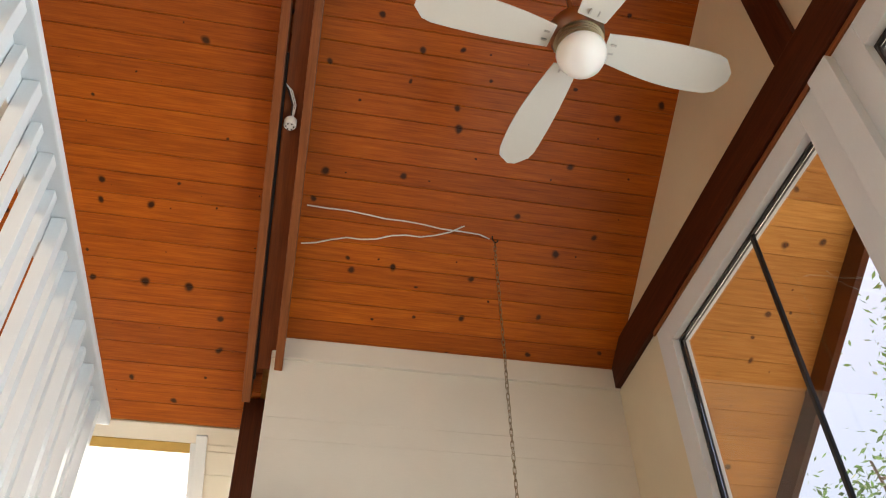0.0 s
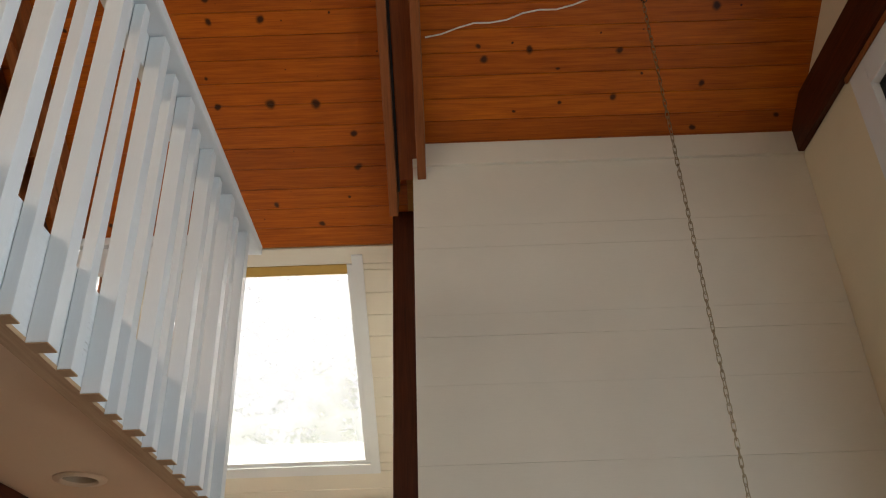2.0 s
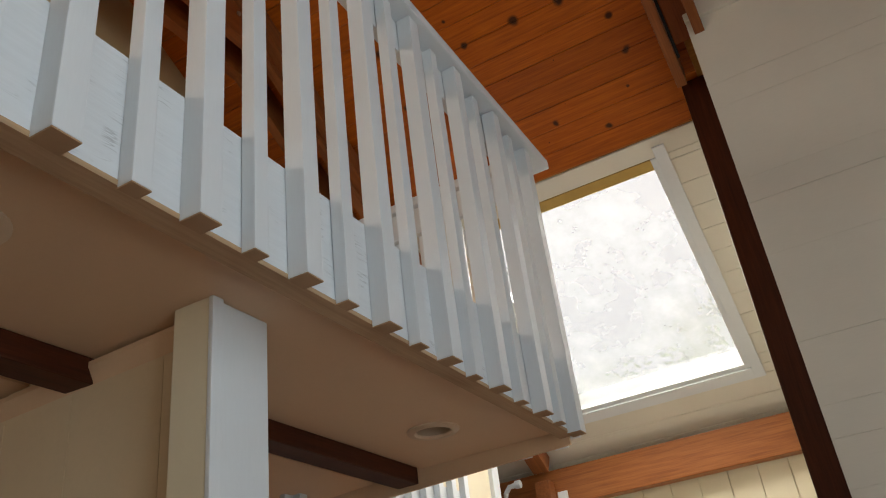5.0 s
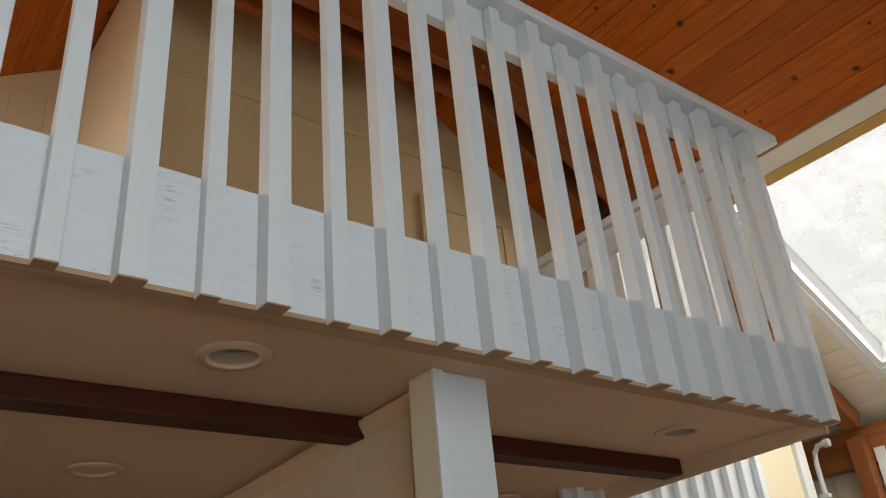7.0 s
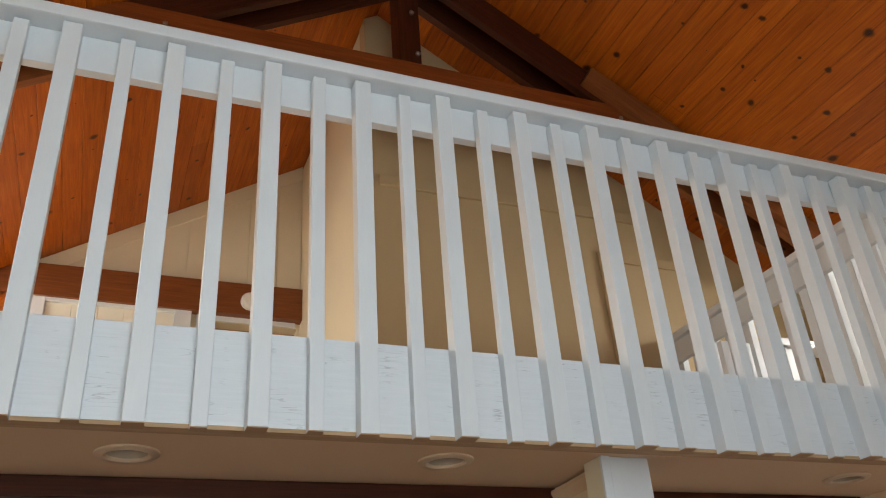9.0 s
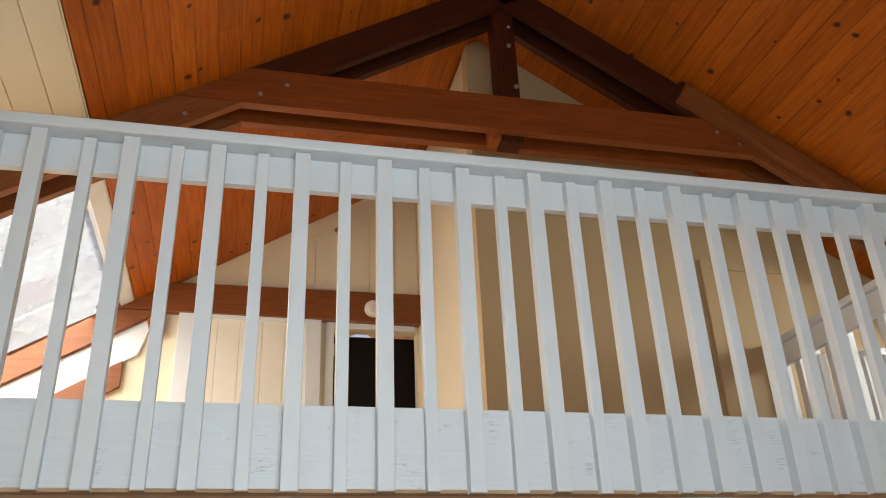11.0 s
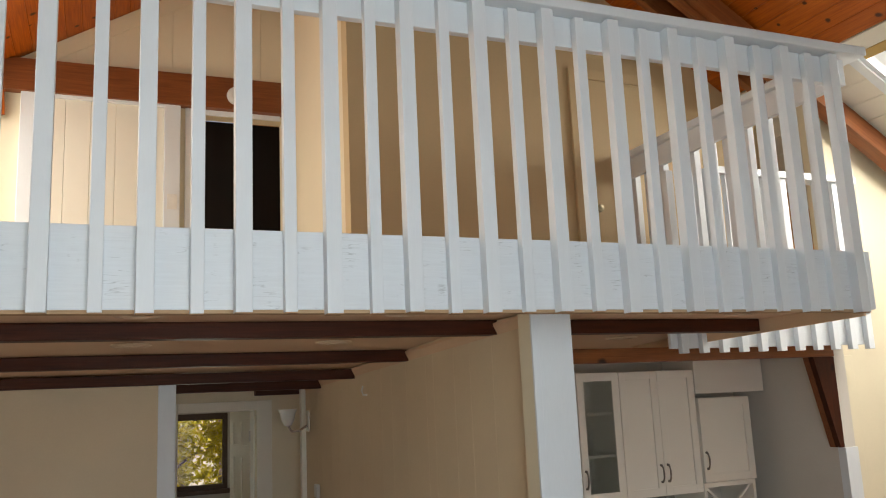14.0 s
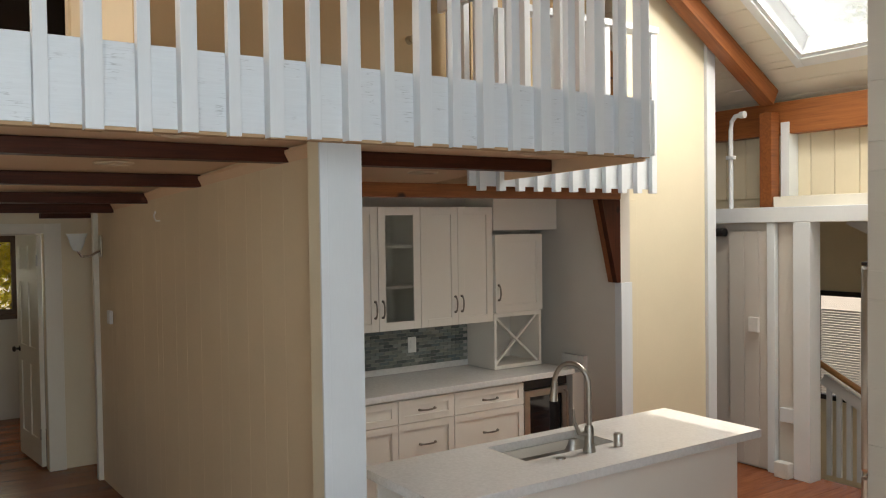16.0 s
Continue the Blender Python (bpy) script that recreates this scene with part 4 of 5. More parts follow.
CZ0, CZ1 = 1.275, 2.118
wall_cabinet("ivory shaker wall cabinet beside the glazed one", 3.95, 4.385, CZ0, CZ1, [(3.95, 4.385, 1, False)])
wall_cabinet("ivory wall cabinet with a frosted glass door", 4.387, 4.722, CZ0, CZ1, [(4.387, 4.722, -1, True)], shelf=True)
wall_cabinet("ivory shaker wall cabinet with two tall doors", 4.724, 5.352, CZ0, CZ1, [(4.724, 5.038, 1, False), (5.038, 5.352, -1, False)])
wall_cabinet("ivory single-door cabinet above the wine rack", 5.362, 5.815, 1.335, 1.915, [(5.362, 5.815, -1, False)], depth=0.345)
thing("ceiling_box", "white boxed duct under the kitchen ceiling", "duct", box(-2.418, -2.06, 5.41, 6.03, 1.945, 2.27, 0.004), CABINET, kind="structure")
rk = thing("wine_rack", "ivory open wine rack with a diagonal cross", "wine rack")
for bx in ((-2.418, -2.06, 5.362, 5.385, 0.912, 1.332), (-2.418, -2.06, 5.792, 5.815, 0.912, 1.332)):
    part("side_panel", box(*bx, 0.002), CABINET, rk)
part("bottom_panel", box(-2.418, -2.06, 5.385, 5.792, 0.912, 0.940, 0.002), CABINET, rk)
part("top_panel", box(-2.418, -2.06, 5.385, 5.792, 1.300, 1.332, 0.002), CABINET, rk)
part("back_panel", box(-2.418, -2.41, 5.385, 5.792, 0.940, 1.300), GREY, rk)
for sgn in (-1, 1):
    ang = sgn * math.atan2(0.36, 0.407)
    m = Matrix.Translation((-2.085 - 0.012 * (sgn > 0), 5.5885, 1.12)) @ Matrix.Rotation(ang, 4, "X")
    part("cross_slat", box(-0.012, 0.012, -0.265, 0.265, -0.008, 0.008, 0.0, m), CABINET, rk)

# base units along the wall
FX = -1.80


def base_unit(label, y0, y1, drawers, handles=True):
    root = thing("base_cabinet", label, "cabinet", group="base cabinets")
    part("body", box(-2.418, FX, y0 + 0.001, y1 - 0.001, 0.10, 0.868), CABINET, root)
    part("plinth", box(-2.418, FX - 0.06, y0 + 0.001, y1 - 0.001, 0.0, 0.099), CABINET, root)
    for z0, z1 in drawers:
        d = shaker("drawer", root, FX + 0.001, y0 + 0.003, y1 - 0.003, z0, z1, rail=0.045)
        pull(d, FX + 0.021, (y0 + y1) / 2, (z0 + z1) / 2, False, 0.12)
    return root


DR = [(0.705, 0.855), (0.41, 0.70), (0.11, 0.405)]
base_unit("ivory shaker drawer unit", 3.70, 4.36, DR)
base_unit("ivory shaker drawer unit", 4.36, 4.80, DR)
base_unit("ivory shaker drawer unit", 4.80, 5.405, DR)
wf = thing("wine_fridge", "stainless and black glass under-counter wine fridge", "wine fridge")
part("body", box(-2.41, FX - 0.03, 5.415, 5.83, 0.02, 0.866, 0.003), BLACK, wf)
bm = bmesh.new()
for bx in ((5.418, 5.47, 0.10, 0.79), (5.775, 5.827, 0.10, 0.79), (5.47, 5.775, 0.74, 0.79), (5.47, 5.775, 0.10, 0.15)):
    add_box(bm, FX - 0.028, FX + 0.012, *bx)
fd = part("door", bm, STEEL, wf, "stainless door frame")
part("pane", box(FX - 0.02, FX, 5.47, 5.775, 0.15, 0.74), plain("black_glass", (0.01, 0.01, 0.012), 0.05), fd, "black glass pane")
part("control_panel", box(FX - 0.028, FX + 0.008, 5.418, 5.827, 0.80, 0.862, 0.003), BLACK, wf)
part("handle", tube([(FX + 0.012, 5.80, 0.76), (FX + 0.045, 5.80, 0.75), (FX + 0.045, 5.80, 0.2), (FX + 0.012, 5.80, 0.19)], 0.008, 10), STEEL, wf)
thing("filler_panel", "ivory filler panel at the end of the cabinets", "cabinet", box(-2.41, FX, 5.832, 5.945, 0.0, 0.868, 0.002), CABINET, kind="structure")
thing("countertop", "pale quartz countertop along the kitchen wall", "countertop", box(-2.418, -1.755, 3.40, 5.90, 0.87, 0.91, 0.004), QUARTZ)
thing("backsplash_ledge", "pale quartz upstand behind the countertop", "upstand", box(-2.418, -2.395, 3.40, 5.36, 0.911, 0.955, 0.003), QUARTZ)
thing("side_splash", "pale quartz upstand against the side wall", "upstand", box(-2.0, -1.76, 5.902, 5.948, 0.87, 0.99, 0.003), QUARTZ)
ol = thing("wall_outlet", "white double socket on the tiled backsplash", "socket")
part("plate", box(-2.392, -2.386, 4.815, 4.885, 1.055, 1.17, 0.002), PLASTIC, ol)
for zz in (1.085, 1.125):
    part("socket", box(-2.386, -2.383, 4.835, 4.865, zz, zz + 0.026, 0.001), PLASTIC, ol)

# island with sink
isl = thing("kitchen_island", "ivory island with a pale quartz top and a sink", "island")
part("front_panel", box(0.105, 0.125, 3.46, 5.29, 0.0, 0.868, 0.003), CABINET, isl)
part("end_panel", box(-0.40, 0.104, 5.26, 5.289, 0.0, 0.868, 0.003), CABINET, isl)
part("back_panel", box(-0.40, -0.38, 3.46, 5.259, 0.0, 0.868, 0.003), CABINET, isl)
SX0, SX1, SY0, SY1 = -0.38, -0.085, 4.06, 4.63
bm = bmesh.new()
for bx in ((-0.45, SX0, 3.42, 5.40), (SX1, 0.19, 3.42, 5.40), (SX0, SX1, 3.42, SY0), (SX0, SX1, SY1, 5.40)):
    add_box(bm, bx[0], bx[1], bx[2], bx[3], 0.872, 0.912)
bmesh.ops.remove_doubles(bm, verts=bm.verts[:], dist=0.0005)
part("countertop", bm, QUARTZ, isl, "pale speckled quartz worktop")
bm = bmesh.new()
v = []
for zz, ins in ((0.871, 0.0), (0.75, 0.012), (0.70, 0.05)):
    ring = []
    for cx, cy, a0 in ((SX1 - 0.06 - ins, SY1 - 0.06 - ins, 0), (SX0 + 0.06 + ins, SY1 - 0.06 - ins, 90), (SX0 + 0.06 + ins, SY0 + 0.06 + ins, 180), (SX1 - 0.06 - ins, SY0 + 0.06 + ins, 270)):
        for q in range(6):
            a = radians(a0 + 18 * q)
            ring.append(bm.verts.new((cx + 0.065 * math.cos(a), cy + 0.065 * math.sin(a), zz)))
    v.append(ring)
for a, b in zip(v, v[1:]):
    for q in range(24):
        bm.faces.new((a[q], a[(q + 1) % 24], b[(q + 1) % 24], b[q]))
bm.faces.new(v[-1])
sink = smooth(part("sink_basin", bm, STEEL, isl, "undermount stainless sink"))
fa = thing("faucet", "brushed nickel gooseneck kitchen faucet", "faucet")
fx, fy = -0.03, 4.34
smooth(part("base", lathe([(0.001, 0), (0.03, 0.0), (0.03, 0.012), (0.024, 0.03), (0.022, 0.11), (0.017, 0.125), (0.001, 0.126)], (fx, fy, 0.912), 20), NICKEL, fa))
pts = [(fx, fy, 1.03), (fx, fy, 1.22)] + [(fx - 0.085 + 0.085 * math.cos(radians(a)), fy - 0.03 * (1 - math.cos(radians(a))), 1.22 + 0.10 * math.sin(radians(a))) for a in range(15, 181, 15)]
smooth(part("neck", tube(pts, 0.0125, 12), NICKEL, fa))
smooth(part("spray_head", cyl((fx - 0.17, fy - 0.06, 1.225), (fx - 0.178, fy - 0.062, 1.13), 0.014, 0.021, 14), NICKEL, fa))
smooth(part("lever", tube([(fx, fy - 0.02, 1.0), (fx - 0.01, fy - 0.055, 1.005), (fx - 0.02, fy - 0.075, 1.06), (fx - 0.02, fy - 0.08, 1.12)], [0.014, 0.012, 0.008, 0.006], 10), NICKEL, fa))
smooth(thing("air_gap_cap", "brushed nickel cap beside the faucet", "sink fitting", lathe([(0.001, 0), (0.022, 0), (0.022, 0.055), (0.019, 0.062), (0.001, 0.063)], (-0.02, 4.52, 0.912), 18), STEEL))
smooth(thing("sink_button", "flat nickel button on the worktop", "sink fitting", lathe([(0.001, 0), (0.022, 0), (0.02, 0.006), (0.001, 0.007)], (-0.02, 4.15, 0.912), 18), STEEL))

# timber bracket at the end of the kitchen beam
br = thing("timber_bracket", "reddish stained tapered timber bracket under the beam", "bracket", kind="structure")
for xa, xb, mt in ((-1.50, -1.455, RAFTER), (-1.453, -1.41, BEAM_Z)):
    bm = bmesh.new()
    pr = [(5.76, 2.165), (5.945, 2.165), (5.945, 1.56), (5.91, 1.56)]
    a = [bm.verts.new((xa, *p)) for p in pr]
    b = [bm.verts.new((xb, *p)) for p in pr]
    bm.faces.new(a)
    bm.faces.new(b[::-1])
    for q in range(4):
        bm.faces.new((a[q], a[(q + 1) % 4], b[(q + 1) % 4], b[q]))
    part("side", bm, mt, br)
structure("trim_kitchen_corner", box(-1.47, -1.405, 5.945, 6.056, 0.0, 1.558, 0.003), WHITE, "white corner trim at the kitchen opening", "trim")
structure("trim_stair_left", box(-1.455, -1.435, 6.056, 6.14, 0.0, 2.16, 0.003), CREAM, "cream edge trim", "trim")

# ---- hall ----
hd = thing("door_2", "white cased doorway at the end of the hall", "door", kind="structure")
for bx in ((2.78, 2.91, 0.0, 2.05), (2.0, 2.12, 0.0, 2.05), (2.12, 2.78, 1.97, 2.05)):
    part("door_casing", box(HX, HX + 0.03, *bx, 0.004), DOORWHITE, hd)
leaf = thing("door_3", "white six-panel door standing open into the back room", "door", kind="structure")
bm = bmesh.new()
LX0, LX1 = HX - 0.80, HX - 0.10
ly = 2.775
cols = [LX0, LX0 + 0.11, LX0 + 0.31, LX0 + 0.39, LX0 + 0.59, LX1]
rows_z = [0.02, 0.24, 0.85, 1.0, 1.55, 1.66, 1.86, 1.96]
for q in range(5):
    for r in range(7):
        rec = 0.010 if (q in (1, 3) and r in (1, 3, 5)) else 0.0
        add_box(bm, cols[q], cols[q + 1], ly - 0.035 + rec, ly - rec, rows_z[r], rows_z[r + 1])
leaf_p = part("leaf", bm, DOORWHITE, leaf)
leaf.matrix_world = Matrix.Translation((HX - 0.1, 2.775, 0)) @ Matrix.Rotation(radians(6), 4, "Z") @ Matrix.Translation((-(HX - 0.1), -2.775, 0))
smooth(part("knob", lathe([(0.001, 0), (0.028, 0.002), (0.010, 0.012), (0.010, 0.03), (0.027, 0.045), (0.02, 0.06), (0.001, 0.063)], (LX0 + 0.07, ly - 0.035, 0.95), 18, Matrix.Rotation(radians(90), 3, "X")), BLACK, leaf))
for zz in (0.25, 1.7):
    part("hinge", box(LX1 - 0.005, LX1 + 0.02, ly - 0.045, ly - 0.036, zz, zz + 0.09), STEEL, leaf)
bw = thing("window_5", "dark-framed window of the back room with garden leaves outside", "window", kind="structure")
for bx in ((2.2, 2.25, 1.12, 1.95), (2.81, 2.86, 1.12, 1.95), (2.25, 2.81, 1.88, 1.95), (2.25, 2.81, 1.12, 1.17)):
    part("window_frame", box(-7.12, -7.04, *bx, 0.004), DARKFRAME, bw)
part("window_sill", box(-7.09, -7.0, 2.15, 2.9, 1.07, 1.12, 0.004), DARKFRAME, bw)
g = part("pane", box(-7.10, -7.094, 2.25, 2.81, 1.17, 1.88), GLASS, bw)
g.visible_shadow = False
sc = thing("wall_sconce", "chrome wall sconce with an upturned opal glass bell", "wall lamp")
part("back_plate", box(-4.02, -3.93, 2.968, 2.985, 1.78, 1.95, 0.008), CHROME, sc)
smooth(part("arm", tube([(-3.975, 2.968, 1.83), (-3.975, 2.90, 1.79), (-3.975, 2.84, 1.79), (-3.975, 2.815, 1.83)], 0.009, 10), CHROME, sc))
smooth(part("shade", lathe([(0.012, 0.0), (0.03, 0.008), (0.05, 0.05), (0.06, 0.10), (0.078, 0.135), (0.072, 0.135), (0.055, 0.10), (0.044, 0.05), (0.012, 0.012)], (-3.975, 2.81, 1.83), 24), OPAL, sc))
th = thing("thermostat", "small white wall thermostat in the hall", "thermostat", box(-3.85, -3.76, 2.985, 3.01, 1.28, 1.38, 0.006), PLASTIC)
hk = thing("wall_hook", "small white hook high on the hall wall", "hook")
smooth(part("hook", tube([(-2.6, 3.115, 2.02), (-2.6, 3.06, 2.02), (-2.6, 3.05, 2.05), (-2.6, 3.06, 2.08)], 0.006, 8), PLASTIC, hk))
part("plate", box(-2.615, -2.585, 3.105, 3.118, 1.99, 2.07, 0.004), PLASTIC, hk)

# ---- stair end of the building ----
EY = 7.84
ew = structure("wall_eave", box(-2.5, 0.93, EY, EY + 0.1, 2.05, 3.0), CREAM, "cream vertical board wall under the eaves", "wall")
xx = -2.45
while xx < 0.8:
    part("board", box(xx + 0.003, xx + 0.197, EY - 0.014, EY - 0.0005, 2.18, 2.76, 0.003), CREAM, ew)
    xx += 0.2
structure("eave_beam", box(-2.4, 0.80, EY - 0.13, EY - 0.016, 2.685, 2.945, 0.006), RAFTER_X, "orange-stained beam under the eaves", "beam")
sr = structure("stair_rafter", box(-1.36, -1.24, s_of(4.2), s_of(7.70), -0.16, -0.022, 0.005), RAFTER, "reddish stained rafter over the stairs", "beam")
sr.matrix_world = SOUTH
structure("stair_post", box(-1.36, -1.25, 7.60, 7.71, 2.10, 2.86, 0.005), RAFTER, "reddish stained short post under the rafter", "post")
structure("stair_header", box(-2.4, 0.80, 7.44, 7.58, 1.975, 2.095, 0.005), WHITE, "white painted beam across the stair opening", "beam")
structure("stair_ledge", box(-1.2, 0.80, 7.55, EY - 0.02, 2.095, 2.18, 0.005), WHITE_PLANK, "white painted ledge above the stair opening", "trim")
structure("trim_stair_board", box(-1.235, -1.16, 7.70, 7.83, 2.181, 2.78, 0.003), WHITE, "white vertical trim board", "trim")
structure("wall_stair_door", box(-2.4, -1.16, 7.50, 7.60, 0.0, 1.974), GREY, "lilac-white board wall behind the stairs", "wall")
sdoor = thing("door_4", "lilac-white plank door beside the stairs", "door", kind="structure")
for q, (a, b) in enumerate(((-1.60, -1.46), (-1.457, -1.32), (-1.317, -1.235))):
    part("plank", box(a, b, 7.472, 7.497, 0.02, 1.91, 0.003), GREY, sdoor)
part("door_casing", box(-1.232, -1.165, 7.45, 7.498, 0.0, 1.974, 0.004), WHITE, sdoor)
part("latch_box", box(-1.40, -1.31, 7.44, 7.471, 1.10, 1.22, 0.006), PLASTIC, sdoor)
part("closer", cyl((-1.78, 7.45, 1.90), (-1.62, 7.45, 1.90), 0.035, 0.035, 14), BLACK, sdoor)
pp = thing("vent_pipe", "white-painted pipe rising to an elbow under the roof", "pipe")
smooth(part("pipe", tube([(-1.565, 7.51, 2.096), (-1.565, 7.51, 2.4), (-1.565, 7.51, 2.74), (-1.555, 7.51, 2.81), (-1.52, 7.51, 2.85), (-1.46, 7.51, 2.855)], 0.019, 12), WHITE, pp))
smooth(part("elbow", cyl((-1.47, 7.51, 2.855), (-1.43, 7.51, 2.855), 0.029, 0.029, 14), WHITE, pp))
part("clip", box(-1.597, -1.533, 7.485, 7.535, 2.50, 2.53, 0.004), WHITE, pp)
structure("stair_column", box(-1.0, -0.86, 7.44, 7.58, 0.0, 1.974, 0.005), WHITE, "white painted column at the stair opening", "post")
structure("stair_panel", box(-1.158, -1.002, 7.50, 7.58, 0.0, 1.974, 0.004), GREY, "white recessed panel beside the column", "wall")
structure("stair_panel_rail", box(-1.13, -1.003, 7.46, 7.499, 0.42, 0.53, 0.005), WHITE, "white rail across the panel", "trim")
thing("floor_box", "small white box at the foot of the wall", "box", box(-1.13, -1.01, 7.38, 7.46, 0.0, 0.12, 0.008), PLASTIC)
kw = thing("round_hook", "small nickel ring on the corner trim", "hook")
smooth(part("ring", lathe([(0.02, 0), (0.028, 0.006), (0.028, 0.014), (0.02, 0.02), (0.014, 0.01)], (-1.42, 6.97, 3.38), 16, Matrix.Rotation(radians(90), 3, "Y")), STEEL, kw))

# stairwell beyond
structure("floor_stairwell", box(-3.0, 2.5, 7.62, 10.6, -1.4, -1.2), FLOORWOOD, "lower landing floor", "floor")
structure("ceiling_stairwell", box(-3.0, 2.5, EY + 0.1, 10.6, 2.3, 2.4), WHITE_PLANK, "white board ceiling over the stairs", "ceiling")
bm = bmesh.new()
add_box(bm, -3.0, -2.05, 9.5, 9.6, -1.2, 2.3)
add_box(bm, -0.6, 2.5, 9.5, 9.6, -1.2, 2.3)
add_box(bm, -2.05, -0.6, 9.5, 9.6, 1.29, 2.3)
add_box(bm, -2.05, -0.6, 9.5, 9.6, -1.2, 0.2)
structure("wall_stairwell", bm, CREAM, "cream wall of the stairwell with a window", "wall")
structure("wall_stairwell_side", box(-2.6, -2.5, 7.6, 9.5, -1.2, 2.3), CREAM, "cream side wall of the stairwell", "wall")
wd = thing("window_6", "black-framed stairwell window with white slatted blinds", "window", kind="structure")
for bx in ((-2.05, -2.0, 0.2, 1.29), (-0.65, -0.6, 0.2, 1.29), (-2.0, -0.65, 1.24, 1.29), (-2.0, -0.65, 0.2, 0.25)):
    part("window_frame", box(bx[0], bx[1], 9.46, 9.52, bx[2], bx[3], 0.003), BLACK, wd)
g = part("pane", box(-2.0, -0.65, 9.53, 9.536, 0.25, 1.24), GLASS, wd)
g.visible_shadow = False
slat = finish(box(-1.99, -0.66, -0.012, 0.012, -0.001, 0.001, 0.0, Matrix.Rotation(radians(35), 4, "X")), "slat", BLIND)
for q in range(34):
    ob = new("slat", slat)
    ob.parent = wd
    ob.location = (0, 9.49, 0.27 + 0.025 * q)
brc = structure("stair_brace", box(-0.05, 0.05, 0.0, 1.5, -0.05, 0.05, 0.004), WHITE, "white painted diagonal brace under the ceiling", "beam")
brc.matrix_world = Matrix.Translation((-1.0, 8.3, 2.0)) @ Matrix.Rotation(radians(-70), 4, "Z") @ Matrix.Rotation(radians(-28), 4, "X")
hr = thing("stair_handrail", "honey oak handrail over white stair balusters", "railing", kind="structure")
smooth(part("handrail", tube([(-1.14, 8.0, 0.835), (-1.10, 8.0, 0.83), (-0.3, 8.05, 0.40)], 0.024, 12), HANDRAIL, hr))
smooth(part("bracket", tube([(-1.10, 8.0, 0.80), (-1.10, 8.03, 0.74), (-1.12, 8.06, 0.74)], 0.008, 8), STEEL, hr))
part("stringer", box(0, 1.3, -0.02, 0.02, -0.09, 0.0, 0.004, Matrix.Translation((-1.07, 8.06, 0.73)) @ Matrix.Rotation(radians(28), 4, "Y")), WHITE, hr)
for q in range(9):
    x = -1.06 + 0.085 * q
    part("baluster", box(x, x + 0.04, 8.05, 8.075, -0.1, 0.63 - 0.53 * (x + 1.06), 0.003), WHITE, hr)

# refrigerator
rf = thing("refrigerator", "stainless steel refrigerator with black sides", "refrigerator")
part("body", box(0.42, 0.80, 6.02, 6.70, 0.02, 1.72, 0.006), BLACK, rf)
part("door", box(0.355, 0.415, 6.03, 6.69, 0.62, 1.735, 0.02), STEEL, rf, "stainless upper door")
part("drawer", box(0.355, 0.415, 6.03, 6.69, 0.05, 0.60, 0.02), STEEL, rf, "stainless freezer drawer")
part("hinge_cap", box(0.36, 0.44, 6.035, 6.12, 1.736, 1.755, 0.004), BLACK, rf)
for q, (x, y) in enumerate(((0.45, 6.06), (0.77, 6.06), (0.45, 6.66), (0.77, 6.66))):
    part("foot", cyl((x, y, 0.0), (x, y, 0.021), 0.02, 0.02, 10), BLACK, rf)

# ---- hanging things in the tall room ----
fan = thing("ceiling_fan", "white four-blade ceiling fan with an opal globe", "ceiling fan")
FX0, FY0, FZ0 = 2.02, 2.98, 4.455
smooth(part("downrod", cyl((FX0, FY0, FZ0 + 0.27), (FX0, FY0, RIDGE_Z - 0.16), 0.013, 0.013, 14), STEEL, fan))
smooth(part("canopy", lathe([(0.06, 0.0), (0.075, 0.06), (0.075, 0.12), (0.001, 0.121)], (FX0, FY0, RIDGE_Z - 0.235), 24), STEEL, fan))
smooth(part("motor_housing", lathe([(0.001, 0.06), (0.085, 0.06), (0.10, 0.08), (0.10, 0.12), (0.125, 0.15), (0.13, 0.21), (0.10, 0.26), (0.04, 0.28), (0.001, 0.281)], (FX0, FY0, FZ0), 32), STEEL, fan))
for q in range(4):
    smooth(part("ring", lathe([(0.088 + 0.004 * q, 0.062 + 0.016 * q), (0.104 + 0.004 * q, 0.066 + 0.016 * q), (0.104 + 0.004 * q, 0.071 + 0.016 * q), (0.088 + 0.004 * q, 0.075 + 0.016 * q)], (FX0, FY0, FZ0), 28), CHAIN, fan))
smooth(part("globe", lathe([(0.001, -0.075), (0.05, -0.07), (0.09, -0.045), (0.112, 0.0), (0.115, 0.03), (0.10, 0.058), (0.001, 0.059)], (FX0, FY0, FZ0), 32), OPAL, fan), 80)


def fan_blade():
    bm = bmesh.new()
    n = 14
    lo, hi = [], []
    for q in range(n + 1):
        u = q / n
        r = 0.13 + 0.64 * u
        w = 0.050 + 0.054 * math.sin(math.pi * min(1, u * 0.62 + 0.12)) ** 1.2
        if u > 0.86:
            w *= math.sqrt(max(0.02, 1 - ((u - 0.86) / 0.145) ** 2))
        sk = 0.02 * math.sin(2.2 * u)
        for side, dst in ((-1, lo), (1, hi)):
            dst.append((r, side * w + sk, -0.2 * (side * w)))
    for dz in (0.0, 0.006):
        a = [bm.verts.new((x, y, z + dz)) for x, y, z in lo]
        b = [bm.verts.new((x, y, z + dz)) for x, y, z in hi]
        for q in range(n):
            bm.faces.new((a[q], a[q + 1], b[q + 1], b[q]))
        if dz == 0.0:
            a0, b0 = a, b
        else:
            for p0, p1 in ((a0, a), (b0, b)):
                for q in range(n):
                    bm.faces.new((p0[q], p0[q + 1], p1[q + 1], p1[q]))
            bm.faces.new((a0[-1], b0[-1], b[-1], a[-1]))
            bm.faces.new((a0[0], b0[0], b[0], a[0]))
    return bm


